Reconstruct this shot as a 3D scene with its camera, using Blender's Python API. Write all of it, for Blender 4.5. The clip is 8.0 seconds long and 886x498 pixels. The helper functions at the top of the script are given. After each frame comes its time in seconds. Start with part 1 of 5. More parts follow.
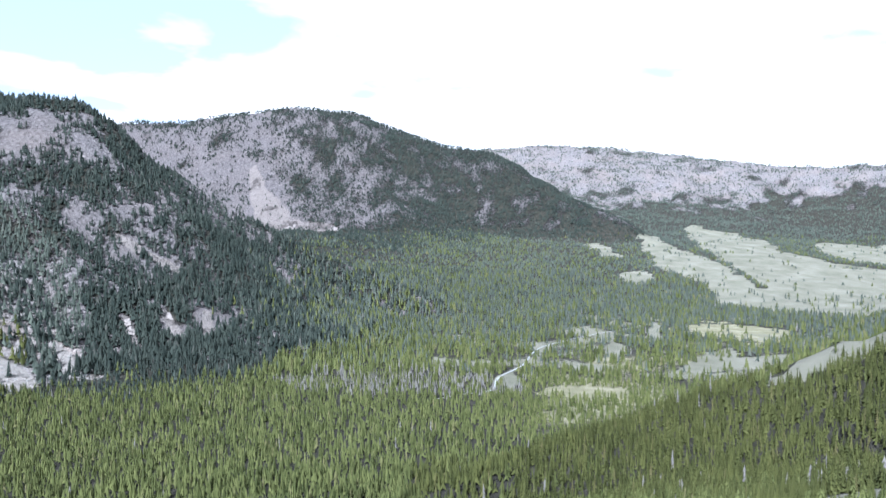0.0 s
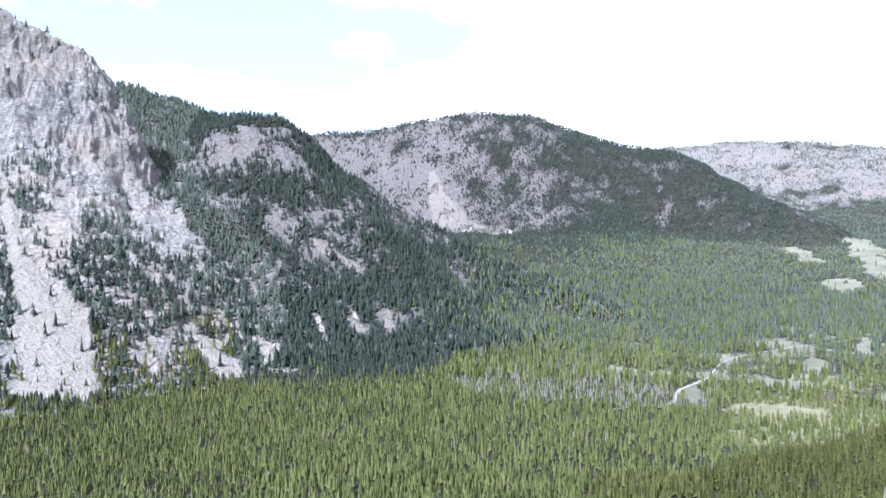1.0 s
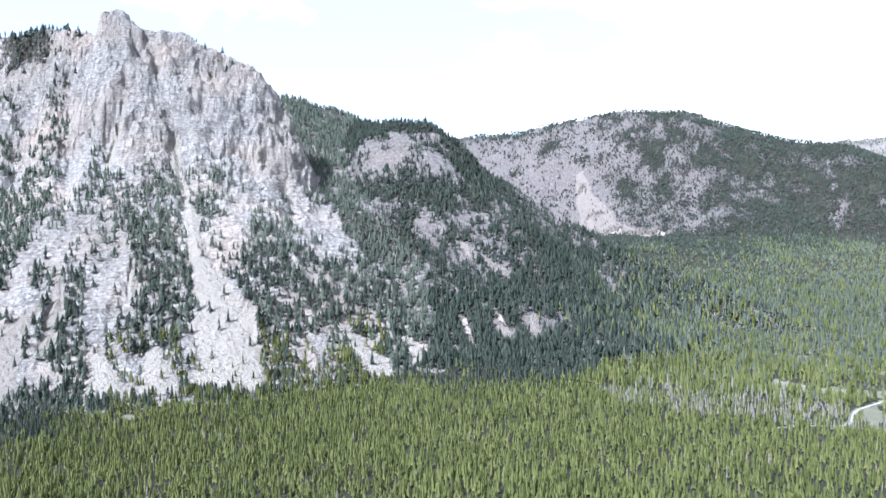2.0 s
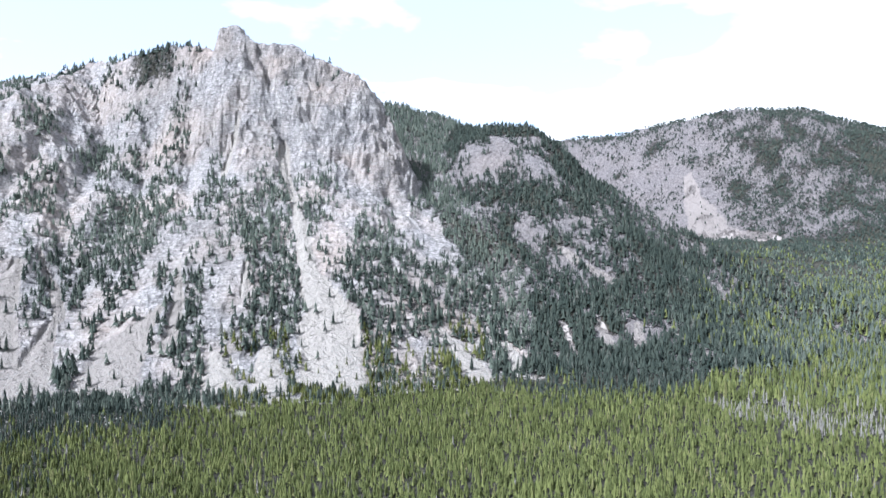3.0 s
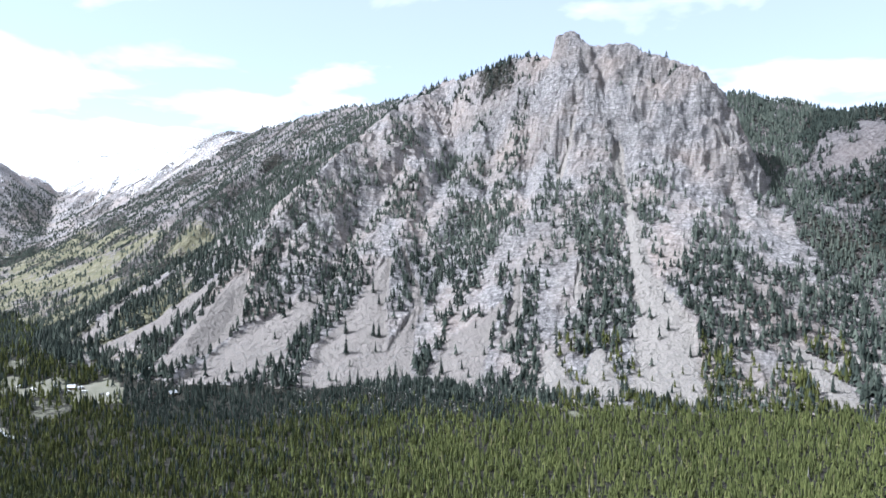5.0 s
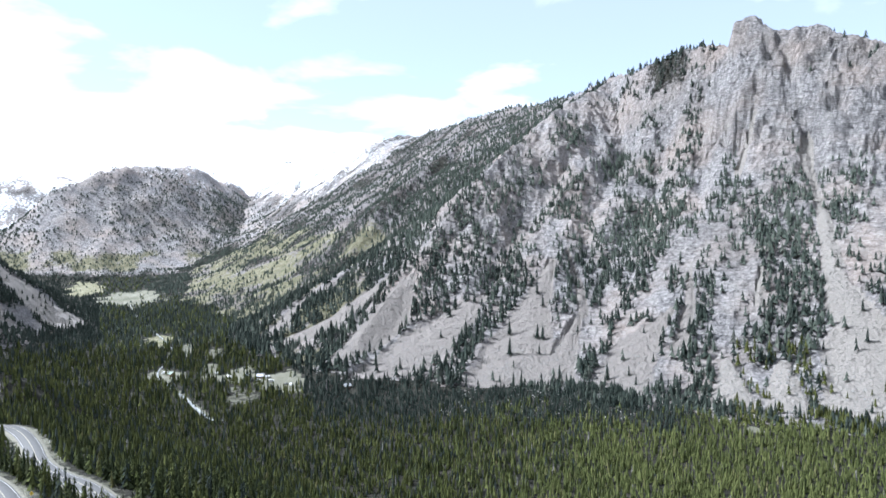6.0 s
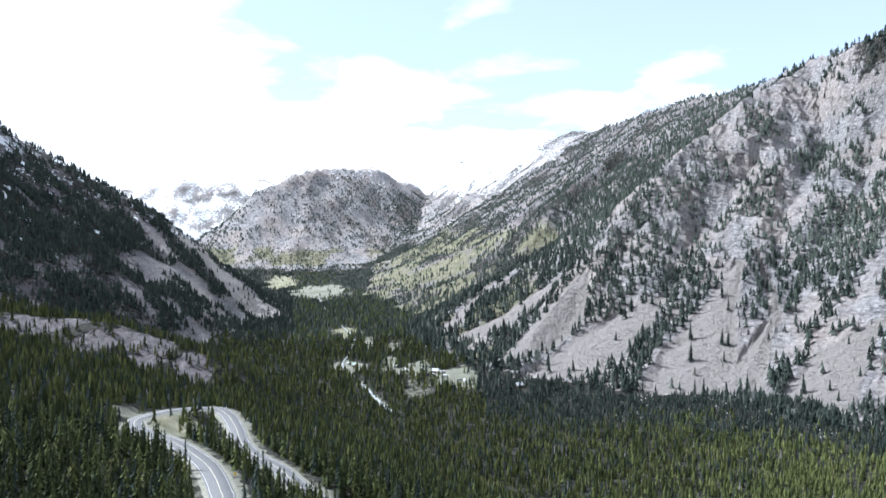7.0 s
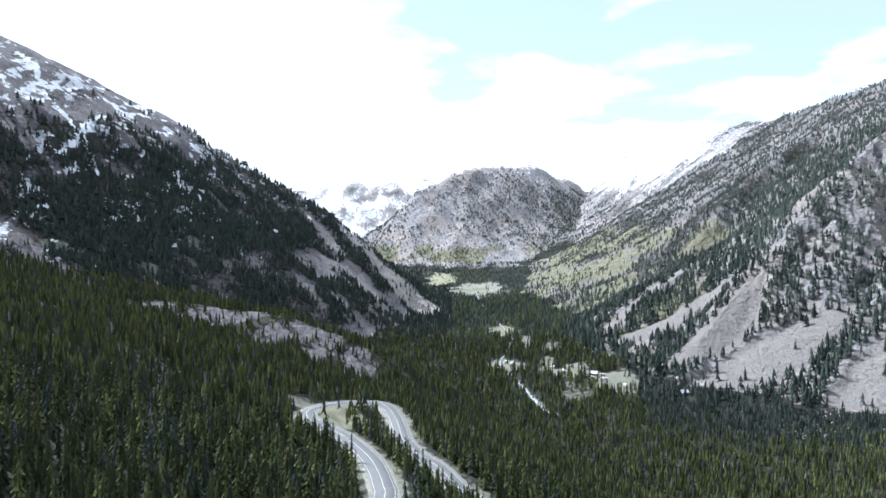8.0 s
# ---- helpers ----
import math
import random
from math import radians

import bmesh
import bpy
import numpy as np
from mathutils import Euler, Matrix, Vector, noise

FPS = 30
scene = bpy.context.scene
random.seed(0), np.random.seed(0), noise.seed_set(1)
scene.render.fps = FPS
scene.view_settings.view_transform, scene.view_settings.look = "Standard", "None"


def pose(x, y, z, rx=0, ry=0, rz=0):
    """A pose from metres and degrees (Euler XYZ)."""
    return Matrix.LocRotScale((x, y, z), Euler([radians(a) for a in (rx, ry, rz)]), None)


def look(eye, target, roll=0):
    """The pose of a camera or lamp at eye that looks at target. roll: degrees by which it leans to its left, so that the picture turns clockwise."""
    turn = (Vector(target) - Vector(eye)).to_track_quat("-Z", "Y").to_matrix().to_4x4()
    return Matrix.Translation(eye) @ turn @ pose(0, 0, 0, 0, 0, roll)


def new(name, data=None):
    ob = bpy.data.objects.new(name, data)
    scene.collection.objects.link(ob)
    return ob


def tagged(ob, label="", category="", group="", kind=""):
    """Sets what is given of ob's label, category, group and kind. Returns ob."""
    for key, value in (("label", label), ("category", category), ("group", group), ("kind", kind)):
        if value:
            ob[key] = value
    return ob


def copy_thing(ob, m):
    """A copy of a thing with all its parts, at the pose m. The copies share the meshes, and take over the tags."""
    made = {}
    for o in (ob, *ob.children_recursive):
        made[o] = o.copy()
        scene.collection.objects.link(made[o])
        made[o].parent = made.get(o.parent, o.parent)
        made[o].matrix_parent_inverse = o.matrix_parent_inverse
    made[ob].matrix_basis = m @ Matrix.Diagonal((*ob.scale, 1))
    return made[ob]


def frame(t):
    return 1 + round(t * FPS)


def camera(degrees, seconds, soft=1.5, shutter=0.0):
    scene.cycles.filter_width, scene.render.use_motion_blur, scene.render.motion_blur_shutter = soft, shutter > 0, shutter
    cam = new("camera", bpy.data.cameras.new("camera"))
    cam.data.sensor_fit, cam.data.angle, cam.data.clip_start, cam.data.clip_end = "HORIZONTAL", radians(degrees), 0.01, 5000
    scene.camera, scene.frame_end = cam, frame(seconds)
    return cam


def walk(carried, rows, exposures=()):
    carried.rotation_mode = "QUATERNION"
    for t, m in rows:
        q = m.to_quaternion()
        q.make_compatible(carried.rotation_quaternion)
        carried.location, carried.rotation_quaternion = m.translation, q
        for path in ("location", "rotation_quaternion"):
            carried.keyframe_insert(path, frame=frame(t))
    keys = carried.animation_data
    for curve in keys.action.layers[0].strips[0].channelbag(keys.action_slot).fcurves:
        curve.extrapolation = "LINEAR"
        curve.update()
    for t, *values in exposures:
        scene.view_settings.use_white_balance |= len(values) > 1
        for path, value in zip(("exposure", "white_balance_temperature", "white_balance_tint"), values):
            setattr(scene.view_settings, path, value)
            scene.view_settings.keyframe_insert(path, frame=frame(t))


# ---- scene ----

# ---------------------------------------------------------------- camera
cam = camera(64.9, 8.0, soft=1.6)
STAND = 160.0  # height of the drone over the valley floor at the start
# seconds, x, y, rise, yaw, pitch, roll
PATH = [(0.0, 0.0, 0.0, 0.0, 0.00, -1.43, 0.04), (0.5, 0.5, 0.2, 1.6, 7.32, -1.33, 0.05), (1.0, 0.9, 0.5, 3.1, 14.33, -1.26, 0.10),
        (1.5, 1.0, 0.8, 4.7, 21.17, -1.23, 0.10), (2.0, 1.0, 1.0, 6.3, 26.32, -1.16, 0.08), (2.2, 0.9, 1.2, 6.9, 28.02, -1.13, 0.02),
        (3.3, 0.3, 1.8, 10.3, 37.01, -0.92, -0.08), (3.5, 0.1, 1.9, 10.9, 38.85, -0.93, -0.04), (4.0, -0.4, 2.1, 12.5, 46.48, -1.01, 0.00),
        (4.5, -0.9, 2.4, 13.9, 54.47, -1.10, -0.03), (4.7, -1.2, 2.5, 14.5, 57.29, -1.15, -0.03), (5.8, -2.6, 2.8, 17.7, 72.17, -1.20, 0.06),
        (6.0, -2.8, 2.9, 18.2, 74.82, -1.24, 0.12), (6.5, -3.5, 3.0, 19.6, 81.67, -1.33, 0.16), (7.0, -4.1, 3.1, 20.9, 88.96, -1.45, 0.16),
        (7.5, -4.6, 3.1, 22.2, 96.02, -1.55, 0.20), (8.0, -5.1, 3.0, 23.4, 101.88, -1.63, 0.24)]
EXPOSURE = [(0.0, 1.25, 5300, 12), (1.0, 1.47, 5350, 12), (2.0, 1.56, 5450, 11), (4.5, 1.17, 5550, 12), (6.5, 1.12, 5500, 9), (8.0, 1.15, 5400, 9)]  # seconds, stops, kelvin, tint
walk(cam, [(t, pose(x, y, STAND + z, 90 + p, r, a)) for t, x, y, z, a, p, r in PATH], EXPOSURE)

# ---------------------------------------------------------------- light
SUN_AZ, SUN_EL = 158.0, 46.0  # degrees left of north (+y), degrees up
sun = new("sun", bpy.data.lights.new("sun", "SUN"))
sun.data.energy, sun.data.angle, sun.data.color = 5.0, radians(2.0), (1.0, 0.965, 0.915)
sun.matrix_world = look((-math.sin(radians(SUN_AZ)) * math.cos(radians(SUN_EL)), math.cos(radians(SUN_AZ)) * math.cos(radians(SUN_EL)),
                         math.sin(radians(SUN_EL))), (0, 0, 0))


def build_world():
    world = bpy.data.worlds.new("sky")
    scene.world = world
    world.use_nodes = True
    nt = world.node_tree
    nt.nodes.clear()
    n, l = nt.nodes.new, nt.links.new
    sky = n("ShaderNodeTexSky")
    sky.sky_type, sky.sun_disc = "NISHITA", False
    sky.sun_elevation, sky.sun_rotation = radians(SUN_EL), radians(-SUN_AZ)
    sky.altitude, sky.air_density, sky.dust_density = 2400, 1.0, 1.0
    blue = n("ShaderNodeBackground")
    blue.inputs["Strength"].default_value = 0.10
    l(sky.outputs[0], blue.inputs["Color"])
    # broken cumulus on a flat deck: the view direction meets the deck at xy / z
    co = n("ShaderNodeTexCoord")
    sep = n("ShaderNodeSeparateXYZ")
    l(co.outputs["Generated"], sep.inputs[0])
    up = n("ShaderNodeMath")
    up.operation, up.inputs[1].default_value = "MAXIMUM", 0.0
    l(sep.outputs[2], up.inputs[0])
    lift = n("ShaderNodeMath")
    lift.operation, lift.inputs[1].default_value = "ADD", 0.11
    l(up.outputs[0], lift.inputs[0])
    deck = n("ShaderNodeVectorMath")
    deck.operation = "DIVIDE"
    l(co.outputs["Generated"], deck.inputs[0])
    both = n("ShaderNodeCombineXYZ")
    for k in range(3):
        l(lift.outputs[0], both.inputs[k])
    l(both.outputs[0], deck.inputs[1])
    cloud = n("ShaderNodeTexNoise")
    cloud.noise_dimensions = "3D"
    cloud.inputs["Scale"].default_value, cloud.inputs["Detail"].default_value = 1.7, 8.0
    cloud.inputs["Roughness"].default_value, cloud.inputs["Distortion"].default_value = 0.5, 0.25
    l(deck.outputs[0], cloud.inputs["Vector"])
    # a wide gap in the clouds over the rock wall and up the valley
    gap = n("ShaderNodeVectorMath")
    gap.operation = "DOT_PRODUCT"
    gx, gy = -math.sin(radians(58)), math.cos(radians(58))
    gap.inputs[1].default_value = (gx * math.cos(radians(28)), gy * math.cos(radians(28)), math.sin(radians(28)))
    l(co.outputs["Generated"], gap.inputs[0])
    open_sky = n("ShaderNodeMapRange")
    open_sky.interpolation_type = "SMOOTHSTEP"
    open_sky.inputs["From Min"].default_value, open_sky.inputs["From Max"].default_value = 0.55, 0.93
    open_sky.inputs["To Min"].default_value, open_sky.inputs["To Max"].default_value = 0.05, -0.11
    l(gap.outputs["Value"], open_sky.inputs["Value"])
    # the bright bank of cloud low over the head of the valley
    bank = n("ShaderNodeVectorMath")
    bank.operation = "DOT_PRODUCT"
    bx, by = -math.sin(radians(128)), math.cos(radians(128))
    bank.inputs[1].default_value = (bx * math.cos(radians(12)), by * math.cos(radians(12)), math.sin(radians(12)))
    l(co.outputs["Generated"], bank.inputs[0])
    thick = n("ShaderNodeMapRange")
    thick.interpolation_type = "SMOOTHSTEP"
    thick.inputs["From Min"].default_value, thick.inputs["From Max"].default_value = 0.90, 0.985
    thick.inputs["To Min"].default_value, thick.inputs["To Max"].default_value = 0.0, 0.2
    l(bank.outputs["Value"], thick.inputs["Value"])
    some = n("ShaderNodeMath")
    some.operation = "ADD"
    l(open_sky.outputs[0], some.inputs[0])
    l(thick.outputs[0], some.inputs[1])
    # the deck closes up towards the horizon
    low = n("ShaderNodeMapRange")
    low.interpolation_type = "SMOOTHSTEP"
    low.inputs["From Min"].default_value, low.inputs["From Max"].default_value = 0.15, 0.23
    low.inputs["To Min"].default_value, low.inputs["To Max"].default_value = 0.14, 0.0
    l(sep.outputs[2], low.inputs["Value"])
    more = n("ShaderNodeMath")
    more.operation = "ADD"
    l(some.outputs[0], more.inputs[0])
    l(low.outputs[0], more.inputs[1])
    total = n("ShaderNodeMath")
    total.operation = "ADD"
    l(cloud.outputs["Fac"], total.inputs[0])
    l(more.outputs[0], total.inputs[1])
    ramp = n("ShaderNodeValToRGB")
    ramp.color_ramp.elements[0].position, ramp.color_ramp.elements[1].position = 0.42, 0.61
    ramp.color_ramp.elements[0].color = (0.33, 0.33, 0.33, 1)
    l(total.outputs[0], ramp.inputs[0])
    white = n("ShaderNodeBackground")
    white.inputs["Color"].default_value, white.inputs["Strength"].default_value = (1.0, 0.98, 0.96, 1), 0.8
    mix = n("ShaderNodeMixShader")
    l(ramp.outputs["Color"], mix.inputs[0])
    l(blue.outputs[0], mix.inputs[1])
    l(white.outputs[0], mix.inputs[2])
    out = n("ShaderNodeOutputWorld")
    l(mix.outputs[0], out.inputs["Surface"])


build_world()


# ---------------------------------------------------------------- small tools
def at(az, d):
    """Plan position at a bearing (degrees left of north) and a distance from the drone's first stand."""
    a = np.radians(az)
    return -np.sin(a) * d, np.cos(a) * d


def lattice(ix, iy, seed):
    h = (ix.astype(np.int64) * 374761393 + iy.astype(np.int64) * 668265263 + seed * 974634599) & 0xFFFFFFFF
    h = ((h ^ (h >> 13)) * 1274126177) & 0xFFFFFFFF
    return ((h ^ (h >> 16)) & 0xFFFF) / 65535.0


def value_noise(x, y, seed=0):
    """Smooth noise between -1 and 1 with cells of size 1."""
    ix, iy = np.floor(x), np.floor(y)
    fx, fy = x - ix, y - iy
    ux, uy = fx * fx * fx * (fx * (fx * 6 - 15) + 10), fy * fy * fy * (fy * (fy * 6 - 15) + 10)
    a, b = lattice(ix, iy, seed), lattice(ix + 1, iy, seed)
    c, d = lattice(ix, iy + 1, seed), lattice(ix + 1, iy + 1, seed)
    return 2 * ((a * (1 - ux) + b * ux) * (1 - uy) + (c * (1 - ux) + d * ux) * uy) - 1


def fbm(x, y, size, octaves=4, seed=0, gain=0.5):
    total, amp, norm = 0.0, 1.0, 0.0
    for k in range(octaves):
        total = total + amp * value_noise(x / size * 2 ** k + 17.3 * k, y / size * 2 ** k - 9.1 * k, seed + k)
        norm, amp = norm + amp, amp * gain
    return total / norm


def ridged(x, y, size, octaves=3, seed=0):
    total, amp, norm = 0.0, 1.0, 0.0
    for k in range(octaves):
        total = total + amp * (1 - 2 * np.abs(value_noise(x / size * 2 ** k + 5.7 * k, y / size * 2 ** k + 3.3 * k, seed + k)))
        norm, amp = norm + amp, amp * 0.5
    return total / norm


def smooth(a, b, x):
    t = np.clip((x - a) / (b - a), 0, 1)
    return t * t * (3 - 2 * t)


def along(x, y, pts):
    """Distance to a polyline of rows (az, d, value...), the values interpolated at the nearest place, and the side (+ left of its way)."""
    best = np.full(x.shape, 1e9)
    vals = [np.zeros(x.shape) for _ in pts[0][2:]]
    side = np.zeros(x.shape)
    for p, q in zip(pts[:-1], pts[1:]):
        (ax, ay), (bx, by) = at(*p[:2]), at(*q[:2])
        dx, dy = bx - ax, by - ay
        t = np.clip(((x - ax) * dx + (y - ay) * dy) / (dx * dx + dy * dy), 0, 1)
        d = np.hypot(x - ax - t * dx, y - ay - t * dy)
        hit = d < best
        best = np.where(hit, d, best)
        side = np.where(hit, np.sign(dx * (y - ay) - dy * (x - ax)), side)
        for k, v in enumerate(vals):
            vals[k] = np.where(hit, p[2 + k] + t * (q[2 + k] - p[2 + k]), v)
    return best, vals, side


def crest(x, y, pts, left, right):
    """Height of a mountain with a crest of rows (az, d, z); left and right: rows (distance, drop) on the two sides of its way."""
    h = np.full(x.shape, -1e9)
    for p, q in zip(pts[:-1], pts[1:]):
        (ax, ay), (bx, by) = at(*p[:2]), at(*q[:2])
        dx, dy = bx - ax, by - ay
        t = np.clip(((x - ax) * dx + (y - ay) * dy) / (dx * dx + dy * dy), 0, 1)
        d = np.hypot(x - ax - t * dx, y - ay - t * dy)
        side = dx * (y - ay) - dy * (x - ax)
        z = p[2] + t * (q[2] - p[2])
        drop = np.where(side > 0, np.interp(d, *zip(*left)), np.interp(d, *zip(*right)))
        h = np.maximum(h, z - drop)
    return h


# ---------------------------------------------------------------- the lie of the land
CLIFF_CREST = [(64.7, 1750, 510), (61.1, 1530, 508), (58.3, 1400, 497), (55.7, 1310, 500), (51.9, 1250, 482), (49.4, 1225, 498), (46.4, 1215, 491),
               (44.1, 1205, 470), (41.9, 1200, 448), (39.9, 1195, 408)]
BACK_CREST = [(75.8, 2700, 572), (70.0, 2250, 574), (64.7, 1850, 532), (58, 1620, 500), (45, 1550, 470), (37.6, 1500, 446), (35.1, 1500, 428), (32.2, 1480, 398)]
KNOB_CREST = [(33, 1430, 390), (30.3, 1350, 384), (27.8, 1345, 379), (25.3, 1340, 335), (21.4, 1330, 268), (18.5, 1325, 222), (14.3, 1320, 166),
              (10.3, 1310, 122), (6.7, 1300, 88), (0, 1290, 30)]
CHUTES = [  # clefts in the wall: rows of (az, d, half width, depth), from the top down
    [(49.5, 1206, 5, 10), (48.6, 1178, 9, 26), (47.5, 1152, 13, 30), (47.1, 1115, 13, 18), (46.2, 1020, 10, 8)],
    [(52.1, 1238, 6, 14), (52.2, 1190, 10, 26), (51.9, 1130, 12, 16), (52.4, 1060, 10, 8)],
    [(45.6, 1190, 4, 8), (45.0, 1150, 7, 11), (44.3, 1100, 7, 6)],
    [(57.0, 1310, 14, 26), (58.0, 1180, 20, 26), (59.5, 1060, 16, 14)],
    [(60.5, 1300, 16, 15), (62.5, 1130, 18, 19), (63.6, 960, 14, 10)],
    [(64.6, 1230, 12, 16), (67.5, 1100, 20, 19), (70.0, 1000, 18, 17), (71.6, 940, 12, 12)],
    [(42.3, 1170, 5, 6), (41.8, 1120, 8, 11), (41.0, 1050, 8, 6)],
    [(54.3, 1240, 8, 14), (54.6, 1150, 10, 18), (54.9, 1040, 10, 10)],
    [(39.6, 1160, 5, 8), (38.9, 1100, 8, 10), (38.2, 1020, 8, 6)],
]
TOWER = [(51.5, 1238, 520), (51.0, 1232, 526), (50.2, 1228, 510), (49.2, 1224, 496)]
SPUR_A = [(61.1, 1530, 500), (66, 1330, 400), (71, 1170, 280), (76.5, 1030, 150), (81.5, 900, 45)]
SPUR_B = [(70, 2250, 540), (75, 1900, 400), (79, 1650, 270), (82.5, 1450, 140), (86, 1280, 30)]
SNOW_CREST = [(75.8, 2700, 560), (77.7, 3000, 604), (80.8, 3350, 617), (82.9, 3500, 602), (85, 3900, 606), (87.5, 4300, 604), (92.9, 4500, 592)]
MIDDLE_CREST = [(108.5, 3300, 70), (106, 3000, 190), (103, 3050, 375), (100.2, 3150, 436), (97.4, 3250, 476), (94.7, 3400, 484), (92.5, 3550, 440),
                (91.5, 3700, 430)]
HEAD_CREST = [(120, 4600, 450), (114.4, 4650, 434), (112.1, 4650, 424), (110.3, 4600, 500), (108.5, 4650, 498), (105.8, 4650, 520), (103, 4600, 495), (98, 4650, 500)]
NEAR_SPUR = [(-60, 560, 225), (-50, 510, 170), (-40, 470, 124), (-32.5, 450, 90), (-26.7, 430, 64), (-22.8, 410, 52), (-14.5, 370, 33), (-4.5, 330, 18), (5, 290, 6)]
NEAR_FACE = [(0, 0), (60, 5), (200, 24), (300, 60), (2000, 1200)]
NEAR_BACK = [(0, 0), (14, -1), (38, -5.5), (52, -3), (90, 20), (200, 85), (2000, 1200)]
MORAINE = [(106.5, 545, 78), (108.2, 553, 88), (111.1, 585, 98), (114.1, 605, 107), (117.5, 640, 113), (120.8, 660, 118), (123.4, 675, 121), (127, 690, 123)]
MORAINE_SIDE = [(0, 0), (8, 1), (40, 15), (200, 120), (2000, 2000)]
SHADY_CREST = [(165, 1500, 660), (150, 1450, 610), (141, 1450, 560), (134.1, 1500, 537), (127.1, 1600, 474), (121.6, 1650, 388), (117, 1650, 316),
               (112.2, 1620, 200), (107.6, 1580, 95), (104.5, 1550, 20), (103.5, 1530, -10)]
DOME_CREST = [(30, 3000, 560), (20.1, 2850, 580), (15.9, 2820, 621), (11.6, 2800, 649), (7.5, 2800, 634), (3.9, 2800, 568), (-0.3, 2800, 499), (-4, 2780, 470),
              (-6.7, 2700, 377), (-9.9, 2600, 296), (-12.6, 2500, 238), (-17, 2350, 120), (-20, 2250, 40)]
DOME_SPUR = [(13.5, 2800, 630), (13.2, 2550, 420), (11.5, 2300, 215)]
FAR_CREST = [(4, 4000, 600), (-4, 3900, 618), (-7.2, 3900, 639), (-12.1, 3900, 618), (-16.5, 3900, 584), (-20.7, 3900, 542), (-25.7, 3850, 478),
             (-32.4, 3800, 466), (-45, 3600, 470), (-60, 3300, 480)]

WALL = [(0, 0), (9, 14), (26, 52), (82, 178), (126, 228), (200, 285), (330, 368), (430, 440), (520, 490), (700, 530), (2000, 700)]
BACK = [(0, 0), (300, 190), (700, 450), (950, 570), (2000, 900)]
EVEN = [(0, 0), (150, 70), (500, 330), (800, 480), (2200, 900)]
MIDDLE_SIDE = [(0, 0), (50, 48), (300, 255), (600, 430), (2200, 900)]
SHADY_SIDE = [(0, 0), (150, 85), (450, 335), (620, 470), (800, 640), (2200, 2000)]
KNOB_FRONT = [(0, 0), (40, 30), (150, 125), (300, 250), (450, 345), (600, 400), (2000, 700)]
SPUR_SIDE = [(0, 0), (40, 28), (150, 130), (350, 270), (600, 420), (2000, 800)]
BROAD = [(0, 0), (200, 100), (600, 420), (900, 560), (1500, 640), (3000, 900)]
DOME_FRONT = [(0, 0), (120, 60), (420, 340), (620, 480), (950, 575), (1500, 650), (3000, 900)]
FAR_FRONT = [(0, 0), (150, 40), (700, 310), (1300, 480), (2000, 570), (4000, 900)]
TOWER_SIDE = [(0, 0), (10, 4), (20, 30), (45, 95), (100, 300), (2000, 3000)]


def hillside(x, y):
    """The near side of the valley, that the drone flies over."""
    u = -x * math.sin(radians(55)) + y * math.cos(radians(55))
    v = -x * math.sin(radians(145)) + y * math.cos(radians(145))
    edge = np.interp(v, [-900, -300, 0, 180, 400, 700], [40, 100, 105, 230, 330, 420])
    h = 125 - 0.27 * np.minimum(u, edge) - 0.46 * np.maximum(u - edge, 0) + 0.08 * np.clip(v, 0, 900) + 0.18 * np.clip(v, -500, 0)
    d, (z,), side = along(x, y, NEAR_SPUR)
    spur = z - np.where(side > 0, np.interp(d, *zip(*NEAR_FACE)), np.interp(d, *zip(*NEAR_BACK)))
    h = np.maximum(h, np.maximum(spur, crest(x, y, MORAINE, MORAINE_SIDE, MORAINE_SIDE)))
    return np.where(u < -60, h + 0.16 * (-60 - u), h)


